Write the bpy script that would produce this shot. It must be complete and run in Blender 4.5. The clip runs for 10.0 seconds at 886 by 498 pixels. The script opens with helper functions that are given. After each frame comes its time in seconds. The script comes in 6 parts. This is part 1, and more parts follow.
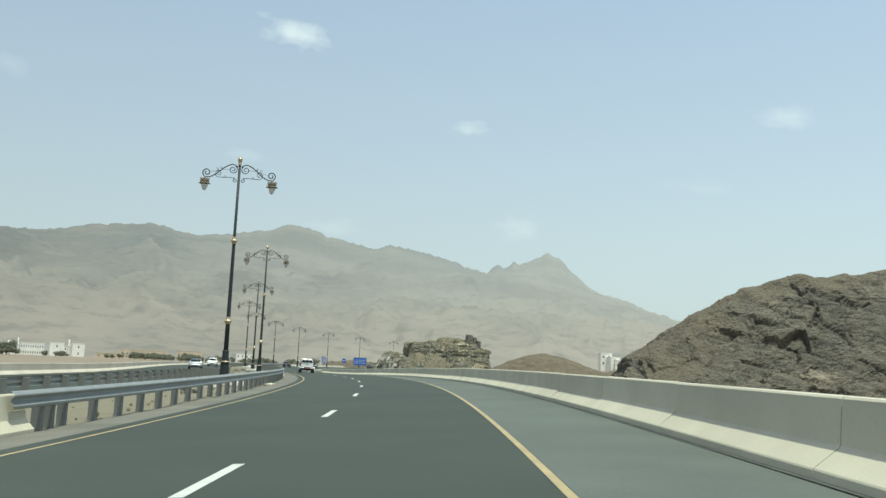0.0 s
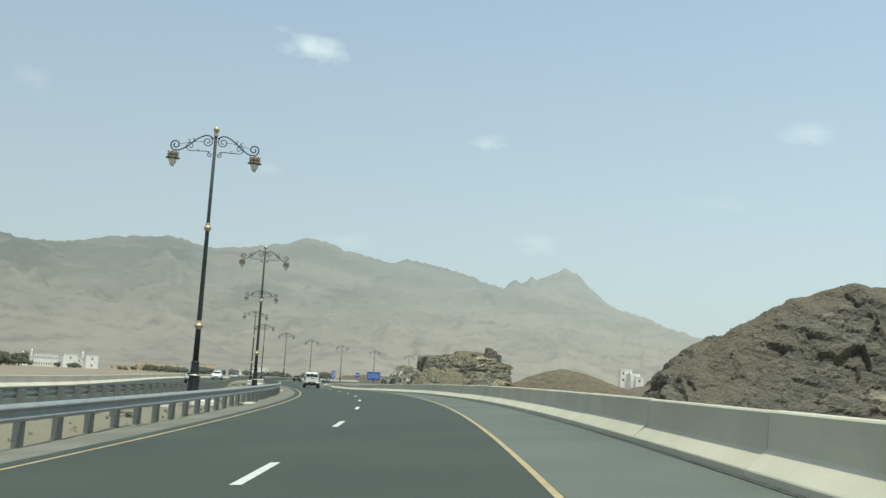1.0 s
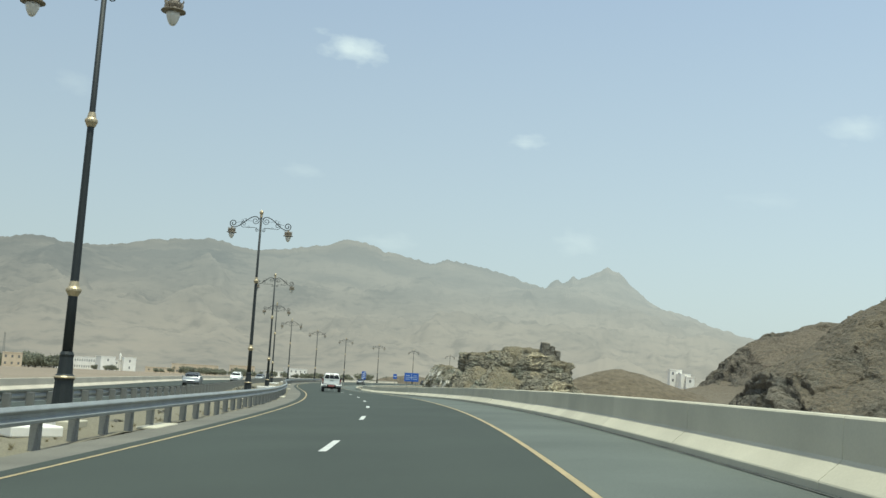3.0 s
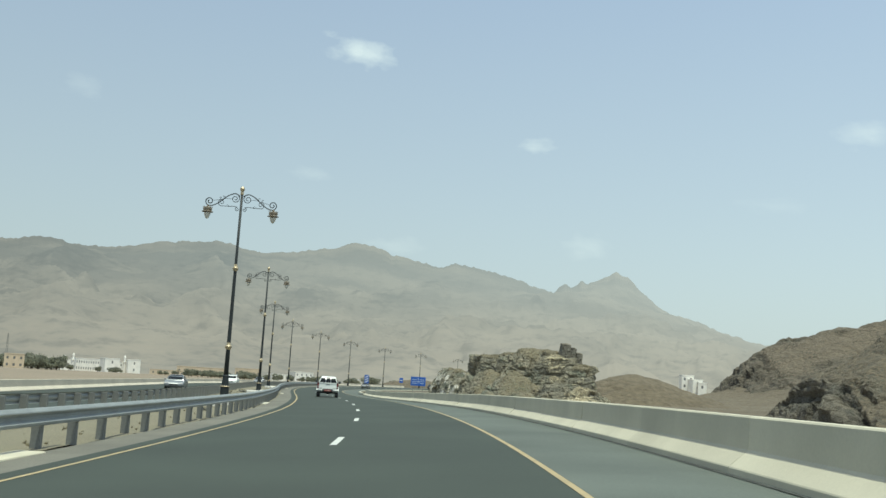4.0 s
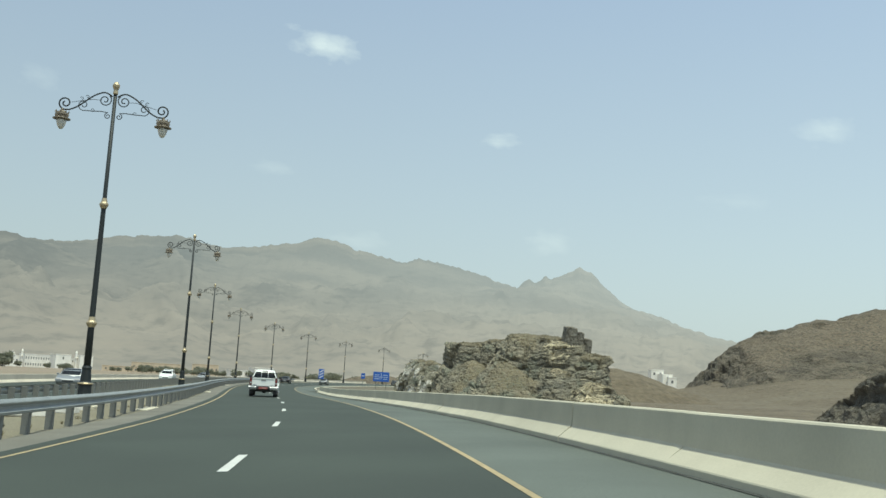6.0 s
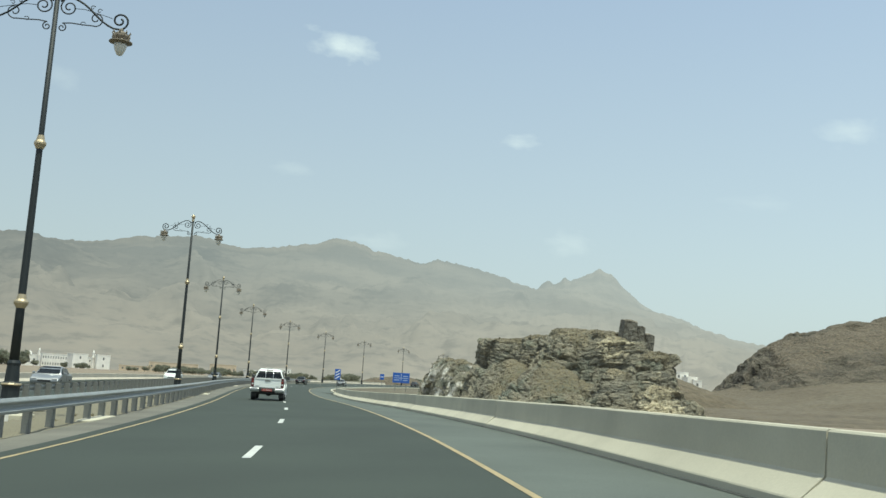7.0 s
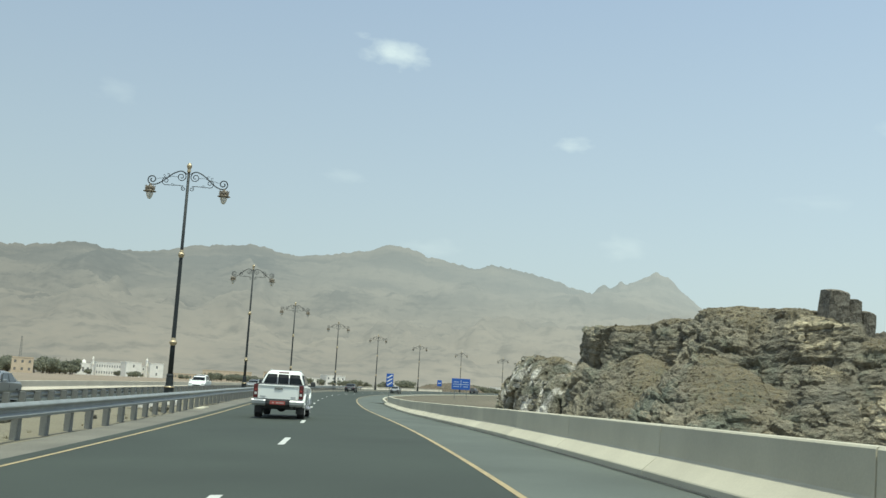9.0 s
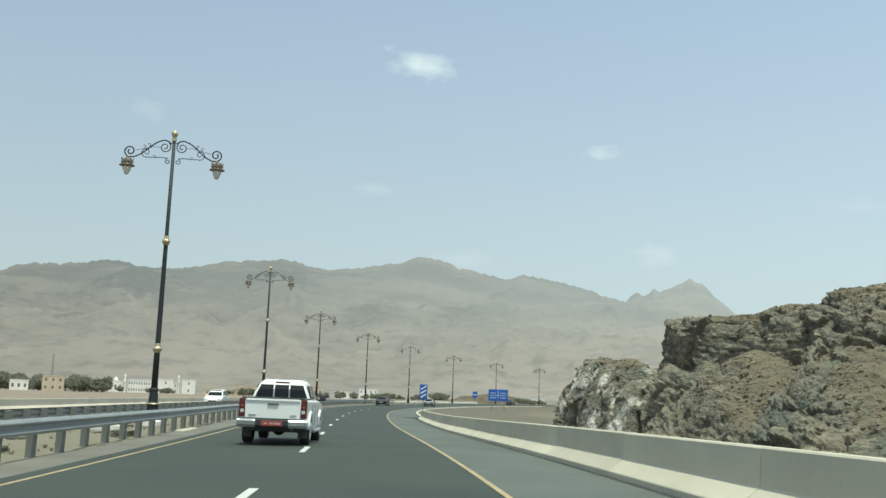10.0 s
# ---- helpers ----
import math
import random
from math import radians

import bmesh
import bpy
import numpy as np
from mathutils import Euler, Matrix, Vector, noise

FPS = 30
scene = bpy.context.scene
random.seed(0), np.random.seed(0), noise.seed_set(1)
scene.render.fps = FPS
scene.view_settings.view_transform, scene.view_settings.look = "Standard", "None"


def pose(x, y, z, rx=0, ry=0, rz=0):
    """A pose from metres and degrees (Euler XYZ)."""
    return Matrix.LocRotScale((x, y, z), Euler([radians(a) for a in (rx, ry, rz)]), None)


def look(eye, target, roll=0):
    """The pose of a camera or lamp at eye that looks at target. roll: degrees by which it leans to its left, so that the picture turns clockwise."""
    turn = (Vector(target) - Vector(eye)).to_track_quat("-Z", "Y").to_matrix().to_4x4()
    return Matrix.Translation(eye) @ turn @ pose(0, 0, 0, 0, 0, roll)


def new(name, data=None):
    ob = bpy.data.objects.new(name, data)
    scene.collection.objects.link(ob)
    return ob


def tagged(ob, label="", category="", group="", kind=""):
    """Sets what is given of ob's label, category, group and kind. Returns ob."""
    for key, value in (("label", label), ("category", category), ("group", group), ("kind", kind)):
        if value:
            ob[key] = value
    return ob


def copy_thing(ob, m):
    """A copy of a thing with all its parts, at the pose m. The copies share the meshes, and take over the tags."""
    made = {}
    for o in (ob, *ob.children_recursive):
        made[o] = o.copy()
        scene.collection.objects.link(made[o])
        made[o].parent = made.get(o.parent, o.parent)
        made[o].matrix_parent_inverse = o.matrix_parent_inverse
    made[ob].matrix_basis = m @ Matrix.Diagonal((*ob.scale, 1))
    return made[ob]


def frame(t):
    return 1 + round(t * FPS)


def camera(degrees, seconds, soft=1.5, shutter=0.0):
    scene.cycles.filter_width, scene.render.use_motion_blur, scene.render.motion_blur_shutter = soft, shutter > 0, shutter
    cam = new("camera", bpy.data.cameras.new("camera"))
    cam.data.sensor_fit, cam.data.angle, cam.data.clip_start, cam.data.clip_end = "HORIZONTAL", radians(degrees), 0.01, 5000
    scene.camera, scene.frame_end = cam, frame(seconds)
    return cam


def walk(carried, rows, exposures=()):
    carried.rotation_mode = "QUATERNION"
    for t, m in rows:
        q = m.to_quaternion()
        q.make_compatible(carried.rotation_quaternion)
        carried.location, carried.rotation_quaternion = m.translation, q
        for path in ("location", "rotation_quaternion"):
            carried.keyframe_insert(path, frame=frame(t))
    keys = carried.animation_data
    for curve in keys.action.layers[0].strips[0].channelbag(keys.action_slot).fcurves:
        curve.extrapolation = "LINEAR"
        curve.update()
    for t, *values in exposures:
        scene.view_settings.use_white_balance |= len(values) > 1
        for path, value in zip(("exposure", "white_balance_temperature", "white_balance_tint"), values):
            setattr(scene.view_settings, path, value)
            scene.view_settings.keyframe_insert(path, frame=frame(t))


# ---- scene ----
cam = camera(47.8, 10.0)
METRES, EYE = 100.0, 1.267
ROWS = [
    (0.0, 0.0, 0.0, 0.0, -0.35, 6.94, -2.85),
    (0.5, 0.0003, 0.0488, 0.0007, 0.07, 7.37, -3.15),
    (1.0, -0.0002, 0.1042, 0.0012, 0.58, 7.74, -3.36),
    (1.5, -0.001, 0.1517, 0.0016, 1.06, 7.82, -3.19),
    (2.0, -0.0025, 0.2048, 0.0018, 1.73, 7.71, -2.92),
    (2.5, -0.0048, 0.2581, 0.0022, 2.42, 7.66, -2.94),
    (4.0, -0.0133, 0.4037, 0.0033, 3.36, 7.88, -3.48),
    (4.5, -0.0171, 0.455, 0.0035, 2.64, 8.04, -3.4),
    (5.0, -0.0207, 0.5021, 0.0035, 1.59, 8.0, -3.23),
    (6.5, -0.0353, 0.649, 0.0032, 1.25, 7.71, -3.29),
    (7.0, -0.0416, 0.6996, 0.0033, 2.3, 7.78, -3.58),
    (7.5, -0.047, 0.7469, 0.0033, 3.22, 7.89, -3.7),
    (8.0, -0.0538, 0.8002, 0.0034, 3.95, 7.97, -3.76),
    (8.5, -0.0599, 0.847, 0.0033, 4.57, 7.97, -3.61),
    (9.0, -0.0675, 0.8972, 0.0031, 5.43, 7.96, -3.2),
    (9.5, -0.0743, 0.943, 0.0031, 6.34, 8.15, -2.74),
    (10.0, -0.0824, 0.9954, 0.0029, 7.33, 8.54, -2.26),
]
walk(cam, [(t, pose(METRES * x, METRES * y, EYE + METRES * z, 90 + pitch, roll, yaw)) for t, x, y, z, yaw, pitch, roll in ROWS],
     exposures=[(t, e, 6400, -8) for t, e in ((0.0, 0.15), (1.0, 0.10), (2.0, 0.10), (4.0, 0.08), (5.0, 0.05), (6.5, 0.08), (7.5, 0.11), (8.5, 0.09), (10.0, 0.13))])

# ---- daylight: hazy noon sky, sun high behind the right shoulder ----
SUN_ELEV, SUN_AZ = 75.0, 150.0  # degrees; azimuth clockwise from +y
world = bpy.data.worlds.new("sky")
scene.world = world
world.use_nodes = True
wn, wl = world.node_tree.nodes, world.node_tree.links
bg = wn["Background"]
sky = wn.new("ShaderNodeTexSky")
sky.sky_type = "NISHITA"
sky.sun_disc = False
sky.sun_elevation, sky.sun_rotation = radians(SUN_ELEV), radians(SUN_AZ)
sky.air_density, sky.dust_density, sky.ozone_density = 1.0, 4.0, 1.0
dim = wn.new("ShaderNodeMix")
dim.data_type, dim.blend_type = "RGBA", "MIX"
dim.inputs[0].default_value = 0.62
# dust haze spread over the whole sky, paler towards the horizon
way, split, height, haze = (wn.new("ShaderNodeTexCoord"), wn.new("ShaderNodeSeparateXYZ"), wn.new("ShaderNodeMapRange"), wn.new("ShaderNodeMix"))
haze.data_type = "RGBA"
haze.inputs[6].default_value, haze.inputs[7].default_value = (7.05, 7.5, 7.95, 1), (4.6, 5.35, 7.4, 1)
height.inputs["From Min"].default_value, height.inputs["From Max"].default_value = 0.04, 0.42
wl.new(way.outputs["Generated"], split.inputs[0])
wl.new(split.outputs["Z"], height.inputs["Value"])
wl.new(height.outputs["Result"], haze.inputs[0])
wl.new(haze.outputs[2], dim.inputs[7])
wl.new(sky.outputs[0], dim.inputs[6])
# the dusty air shines more on the sun's side
side, glow = wn.new("ShaderNodeMapRange"), wn.new("ShaderNodeVectorMath")
for k, v in (("From Min", -0.5), ("From Max", 0.5), ("To Min", 0.9), ("To Max", 1.08)):
    side.inputs[k].default_value = v
glow.operation = "SCALE"
wl.new(split.outputs["X"], side.inputs["Value"])
wl.new(dim.outputs[2], glow.inputs[0])
wl.new(side.outputs["Result"], glow.inputs["Scale"])
wl.new(glow.outputs[0], bg.inputs[0])
bg.inputs[1].default_value = 0.113
sun = new("sun", bpy.data.lights.new("sun", "SUN"))
sun.data.energy, sun.data.angle, sun.data.color = 3.7, radians(1.0), (1.0, 0.95, 0.87)
ce, se = math.cos(radians(SUN_ELEV)), math.sin(radians(SUN_ELEV))
sun_from = Vector((ce * math.sin(radians(SUN_AZ)), ce * math.cos(radians(SUN_AZ)), se))
sun.matrix_world = look(sun_from * 200, (0, 0, 0))


# ---- materials ----
def material(name, base, rough=0.8, metal=0.0, grain=0.0, grain_size=20.0, blotch=0.0, blotch_size=0.5,
             second=None, bump=0.0, bump_size=40.0, per_piece=0.0, per_island=0.0):
    """Base colour varied by fine grain and large blotches, with fine relief."""
    m = bpy.data.materials.new(name)
    m.use_nodes = True
    n, l = m.node_tree.nodes, m.node_tree.links
    b = n["Principled BSDF"]
    b.inputs["Roughness"].default_value, b.inputs["Metallic"].default_value = rough, metal
    co = n.new("ShaderNodeTexCoord")

    def noisy(scale, detail=6.0):
        t = n.new("ShaderNodeTexNoise")
        t.inputs["Scale"].default_value, t.inputs["Detail"].default_value = scale, detail
        l.new(co.outputs["Object"], t.inputs["Vector"])
        return t.outputs["Fac"]

    def ranged(fac, lo, hi, a=0.3, z=0.7):
        r = n.new("ShaderNodeMapRange")
        r.inputs["From Min"].default_value, r.inputs["From Max"].default_value = a, z
        r.inputs["To Min"].default_value, r.inputs["To Max"].default_value = lo, hi
        l.new(fac, r.inputs["Value"])
        return r.outputs["Result"]

    def mixed(kind, fac, a, c):
        x = n.new("ShaderNodeMix")
        x.data_type, x.blend_type = "RGBA", kind
        for sock, v in ((x.inputs[0], fac), (x.inputs[6], a), (x.inputs[7], c)):
            if hasattr(v, "is_linked"):
                l.new(v, sock)
            elif isinstance(v, (int, float)):
                sock.default_value = v
            else:
                sock.default_value = (*v, 1)
        return x.outputs[2]

    col = mixed("MIX", ranged(noisy(blotch_size, 8.0), 0, 1), base, second) if second else mixed("MIX", 0.0, base, base)
    for amount, size in ((grain, grain_size), (blotch, blotch_size)):
        if amount:
            g = n.new("ShaderNodeCombineColor")
            v = ranged(noisy(size), 1 - amount, 1 + amount)
            for i in range(3):
                l.new(v, g.inputs[i])
            col = mixed("MULTIPLY", 1.0, col, g.outputs[0])
    if per_piece or per_island:
        oi = n.new("ShaderNodeObjectInfo") if per_piece else n.new("ShaderNodeNewGeometry")
        g = n.new("ShaderNodeCombineColor")
        v = ranged(oi.outputs["Random" if per_piece else "Random Per Island"], 1 - per_piece - per_island, 1 + per_piece + per_island, 0, 1)
        for i in range(3):
            l.new(v, g.inputs[i])
        col = mixed("MULTIPLY", 1.0, col, g.outputs[0])
    l.new(col, b.inputs["Base Color"])
    if bump:
        bp = n.new("ShaderNodeBump")
        bp.inputs["Strength"].default_value, bp.inputs["Distance"].default_value = bump, 1.0 / bump_size
        l.new(noisy(bump_size, 8.0), bp.inputs["Height"])
        l.new(bp.outputs[0], b.inputs["Normal"])
    return m


asphalt = material("asphalt", (0.037, 0.0457, 0.034), 0.82, 0, 0.25, 60, 0.16, 0.25, bump=0.25, bump_size=120)
asphalt_pale = material("asphalt_shoulder", (0.097, 0.11, 0.092), 0.85, 0, 0.25, 60, 0.18, 0.3, bump=0.25, bump_size=120)
paint_white = material("road_paint_white", (0.55, 0.55, 0.50), 0.6, 0, 0.12, 30, 0.1, 3)
paint_yellow = material("road_paint_yellow", (0.38, 0.295, 0.15), 0.6, 0, 0.15, 30, 0.15, 2)
concrete = material("barrier_concrete", (0.515, 0.478, 0.365), 0.85, 0, 0.035, 25, 0.10, 0.6, bump=0.1, bump_size=30, per_piece=0.05)
steel = material("galvanised_steel", (0.27, 0.285, 0.275), 0.5, 0.2, 0.08, 30, 0.12, 2.0)
post_steel = material("post_steel", (0.19, 0.195, 0.182), 0.65, 0.2, 0.1, 30, 0.15, 2.0)
black_iron = material("black_painted_iron", (0.014, 0.019, 0.02), 0.62, 0.0, 0.1, 20)
gold = material("gold_paint", (0.46, 0.38, 0.25), 0.5, 0.6, 0.1, 20)
lantern_glass = material("frosted_lantern_glass", (0.62, 0.61, 0.56), 0.35)
lantern_metal = material("lantern_metal", (0.2, 0.17, 0.13), 0.65, 0.15)
tar_shade = material("tar_and_foot_shade", (0.06, 0.064, 0.055), 0.8, 0, 0.3, 25, 0.35, 1.5)
edge_paving = material("dusty_edge_paving", (0.153, 0.145, 0.116), 0.9, 0, 0.2, 40, 0.2, 0.4, bump=0.2, bump_size=80)
beige_concrete = material("beige_concrete", (0.52, 0.47, 0.375), 0.9, 0, 0.08, 10, 0.12, 0.3)
sand = material("sand_ground", (0.26, 0.212, 0.15), 0.95, 0, 0.2, 3.0, 0.22, 0.03, second=(0.20, 0.16, 0.118), bump=0.4, bump_size=3)
brown_soil = material("brown_stony_soil", (0.155, 0.13, 0.088), 0.95, 0, 0.3, 4.0, 0.3, 0.25, second=(0.1, 0.092, 0.062), bump=0.5, bump_size=6)
bn, bl = brown_soil.node_tree.nodes, brown_soil.node_tree.links
outer, run_out, blend = bn.new("ShaderNodeAttribute"), bn.new("ShaderNodeMapRange"), bn.new("ShaderNodeMix")
outer.attribute_name, blend.data_type = "outer", "RGBA"
run_out.inputs["From Min"].default_value, run_out.inputs["From Max"].default_value = 0.45, 0.95
blend.inputs[7].default_value = (0.235, 0.19, 0.135, 1)
bl.new(outer.outputs["Fac"], run_out.inputs["Value"])
bl.new(run_out.outputs["Result"], blend.inputs[0])
bl.new(bn["Principled BSDF"].inputs["Base Color"].links[0].from_socket, blend.inputs[6])
bl.new(blend.outputs[2], bn["Principled BSDF"].inputs["Base Color"])
gravel = material("median_gravel", (0.235, 0.208, 0.143), 0.95, 0, 0.35, 25, 0.25, 0.7, second=(0.15, 0.136, 0.09), bump=0.6, bump_size=20)


def rock_material(name, dark, mid, pale, dust, green, size, dusty=(0.55, 0.9), pale_at=0.62, patch=0.45, relief=0.1, veins=(), jointed=1.0, beds_of=True):
    """Layered broken rock: dark beds, paler veins, dark cracks, and tan dust lying on the gentler slopes."""
    m = bpy.data.materials.new(name)
    m.use_nodes = True
    n, l = m.node_tree.nodes, m.node_tree.links
    b = n["Principled BSDF"]
    b.inputs["Roughness"].default_value, b.inputs["Specular IOR Level"].default_value = 0.95, 0.2
    co, geo = n.new("ShaderNodeTexCoord"), n.new("ShaderNodeNewGeometry")
    lay = n.new("ShaderNodeMapping")
    lay.inputs["Rotation"].default_value, lay.inputs["Scale"].default_value = (0.25, -0.35, 0.3), (1, 1, 2.4)
    l.new(co.outputs["Object"], lay.inputs["Vector"])

    def tex(kind, scale, vec, detail=8.0, rough=0.6):
        t = n.new(kind)
        t.inputs["Scale"].default_value = scale
        if kind == "ShaderNodeTexNoise":
            t.inputs["Detail"].default_value, t.inputs["Roughness"].default_value = detail, rough
        l.new(vec, t.inputs["Vector"])
        return t

    def ranged(v, a, z, lo=0.0, hi=1.0):
        r = n.new("ShaderNodeMapRange")
        for k, x in (("From Min", a), ("From Max", z), ("To Min", lo), ("To Max", hi)):
            r.inputs[k].default_value = x
        l.new(v, r.inputs["Value"])
        return r.outputs["Result"]

    def mixed(fac, a, c, kind="MIX"):
        x = n.new("ShaderNodeMix")
        x.data_type, x.blend_type = "RGBA", kind
        for sock, v in ((x.inputs[0], fac), (x.inputs[6], a), (x.inputs[7], c)):
            if hasattr(v, "is_linked"):
                l.new(v, sock)
            elif isinstance(v, float):
                sock.default_value = v
            else:
                sock.default_value = (*v, 1)
        return x.outputs[2]

    beds = tex("ShaderNodeTexNoise", 1.1 / size, lay.outputs[0])
    blots = tex("ShaderNodeTexNoise", patch / size, co.outputs["Object"])
    fine = tex("ShaderNodeTexNoise", 6.5 / size, co.outputs["Object"], 7.0, 0.72)
    hues = tex("ShaderNodeTexNoise", 0.8 / size, co.outputs["Object"], 5.0, 0.6)
    coarse = tex("ShaderNodeTexNoise", 2.6 / size, lay.outputs[0], 8.0, 0.65)
    col = mixed(ranged(beds.outputs["Fac"], 0.36, 0.62), dark, mid)
    col = mixed(ranged(hues.outputs["Fac"], 0.56, 0.66, 0.0, 0.6), col, green)
    col = mixed(ranged(blots.outputs["Fac"], pale_at, pale_at + 0.1, 0.0, 0.8), col, pale)
    for x, y, z, reach, tint in veins:  # stretches of another rock: bleached and crumbling, or green
        off = n.new("ShaderNodeVectorMath")
        off.operation = "DISTANCE"
        off.inputs[1].default_value = (x, y, z)
        l.new(co.outputs["Object"], off.inputs[0])
        near = n.new("ShaderNodeMath")
        l.new(ranged(off.outputs["Value"], 0.0, reach, 0.38, -0.32), near.inputs[0])
        l.new(coarse.outputs["Fac"], near.inputs[1])
        col = mixed(ranged(near.outputs[0], 0.5, 0.62, 0.0, 0.9), col, tint)
    joints = []
    for scale in (0.55, 1.5):
        vo = n.new("ShaderNodeTexVoronoi")
        vo.feature = "DISTANCE_TO_EDGE"
        vo.inputs["Scale"].default_value = scale / size
        wob = n.new("ShaderNodeMix")
        wob.data_type, wob.blend_type = "RGBA", "LINEAR_LIGHT"
        wob.inputs[0].default_value = 0.35 * size / scale
        l.new(lay.outputs[0], wob.inputs[6])
        l.new(coarse.outputs["Color"], wob.inputs[7])
        l.new(wob.outputs[2], vo.inputs["Vector"])
        joints.append(ranged(vo.outputs["Distance"], 0.0, 0.05))
    crack = n.new("ShaderNodeMath")
    crack.operation = "MULTIPLY"
    l.new(joints[0], crack.inputs[0])
    l.new(ranged(joints[1], 0, 1, 0.55, 1.0), crack.inputs[1])
    dirt = n.new("ShaderNodeCombineColor")  # dark soil in the joints
    for i in range(3):
        l.new(ranged(crack.outputs[0], 0, 1, 1 - 0.5 * jointed, 1.0), dirt.inputs[i])
    col = mixed(1.0, col, dirt.outputs[0], "MULTIPLY")
    parts = n.new("ShaderNodeSeparateXYZ")
    l.new(geo.outputs["Normal"], parts.inputs[0])
    lie = n.new("ShaderNodeMath")
    lie.operation = "MULTIPLY"
    if beds_of:  # tone of each block, and the scree on the slopes
        tone, scree = n.new("ShaderNodeAttribute"), n.new("ShaderNodeAttribute")
        tone.attribute_name, scree.attribute_name = "tone", "scree"
        block = n.new("ShaderNodeCombineColor")
        for i, (lo, hi) in enumerate(((0.68, 1.32), (0.7, 1.3), (0.74, 1.26))):
            l.new(ranged(tone.outputs["Fac"], 0.0, 1.0, lo, hi), block.inputs[i])
        col = mixed(1.0, col, block.outputs[0], "MULTIPLY")
        top = n.new("ShaderNodeMath")
        top.operation = "MAXIMUM"
        l.new(scree.outputs["Fac"], top.inputs[0])
        l.new(ranged(parts.outputs["Z"], 0.75, 1.0, 0.0, 0.45), top.inputs[1])
        l.new(top.outputs[0], lie.inputs[0])
    else:
        l.new(ranged(parts.outputs["Z"], *dusty), lie.inputs[0])
    l.new(ranged(fine.outputs["Fac"], 0.35, 0.6), lie.inputs[1])
    col = mixed(lie.outputs[0], col, dust)
    shade = n.new("ShaderNodeCombineColor")
    v = ranged(fine.outputs["Fac"], 0.3, 0.7, 0.72, 1.28)
    for i in range(3):
        l.new(v, shade.inputs[i])
    col = mixed(1.0, col, shade.outputs[0], "MULTIPLY")
    col = mixed(ranged(fine.outputs["Fac"], 0.6, 0.68, 0.0, 0.3), col, pale)
    l.new(col, b.inputs["Base Color"])
    add = n.new("ShaderNodeMath")
    l.new(ranged(coarse.outputs["Fac"], 0.3, 0.7, 0.0, 1.3), add.inputs[0])
    deep = n.new("ShaderNodeMath")
    l.new(fine.outputs["Fac"], deep.inputs[0])
    l.new(ranged(crack.outputs[0], 0, 1, 0.0, 0.8 * jointed), deep.inputs[1])
    l.new(deep.outputs[0], add.inputs[1])
    bump = n.new("ShaderNodeBump")
    bump.inputs["Strength"].default_value, bump.inputs["Distance"].default_value = 0.9, relief * size
    l.new(add.outputs[0], bump.inputs["Height"])
    l.new(bump.outputs[0], b.inputs["Normal"])
    return m


ROCK = ((0.228, 0.214, 0.166), (0.29, 0.26, 0.19), (0.56, 0.49, 0.34), (0.18, 0.15, 0.09), (0.225, 0.24, 0.185))
CREAM, GREEN = (0.62, 0.54, 0.37), (0.17, 0.183, 0.145)
rock_dark = rock_material("brown_rock", *ROCK, 1.0, (0.5, 0.85), jointed=0.4, veins=((2.6, 126.2, 4.8, 2.6, CREAM), (2.9, 125.2, 3.9, 2.2, CREAM), (4.9, 123.8, 2.6, 2.5, CREAM), (5.2, 122.6, 1.5, 2.4, CREAM), (-2.5, 127.6, 1.2, 2.8, GREEN), (0.2, 125.5, 1.6, 1.6, GREEN), (-0.6, 123.8, 1.0, 2.0, GREEN)))
rock_block = rock_material("brown_rock_block", *ROCK, 2.6, (0.5, 0.85), relief=0.02, beds_of=False)
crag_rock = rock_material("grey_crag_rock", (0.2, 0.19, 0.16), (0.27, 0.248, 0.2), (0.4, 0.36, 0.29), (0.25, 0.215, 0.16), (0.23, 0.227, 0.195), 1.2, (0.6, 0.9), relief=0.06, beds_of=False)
rock_pale = rock_material("pale_rock", (0.165, 0.16, 0.122), (0.25, 0.225, 0.168), (0.72, 0.69, 0.62), (0.205, 0.17, 0.103), (0.165, 0.18, 0.143), 1.1, pale_at=0.53, patch=1.1, relief=0.06, jointed=0.4)
pale_block = rock_material("pale_rock_block", (0.15, 0.15, 0.12), (0.3, 0.285, 0.23), (0.6, 0.57, 0.5), (0.28, 0.24, 0.16), (0.18, 0.19, 0.155), 2.4, pale_at=0.5, relief=0.02, beds_of=False)
rock_hill = rock_material("dark_hill_rock", (0.118, 0.112, 0.092), (0.178, 0.158, 0.123), (0.36, 0.315, 0.235), (0.168, 0.139, 0.096), (0.145, 0.142, 0.115), 2.2, pale_at=0.6, patch=0.3, relief=0.1, jointed=0.4, veins=((33.5, 103.5, 3.0, 3.0, (0.5, 0.42, 0.28)),))
hill_rock = rock_material("far_hill_rock", (0.105, 0.095, 0.075), (0.15, 0.13, 0.1), (0.24, 0.2, 0.15), (0.195, 0.16, 0.114), (0.13, 0.123, 0.096), 7.0, (0.88, 0.98), relief=0.12, jointed=0.0)
hill_scree = material("brown_scree", (0.15, 0.12, 0.078), 0.95, 0, 0.25, 0.7, 0.3, 0.035, second=(0.1, 0.084, 0.057), bump=0.5, bump_size=1.2)
scree_stone = material("loose_brown_stone", (0.2, 0.168, 0.115), 0.95, 0, 0.25, 8, 0.3, 0.8, second=(0.15, 0.13, 0.095), per_island=0.22)
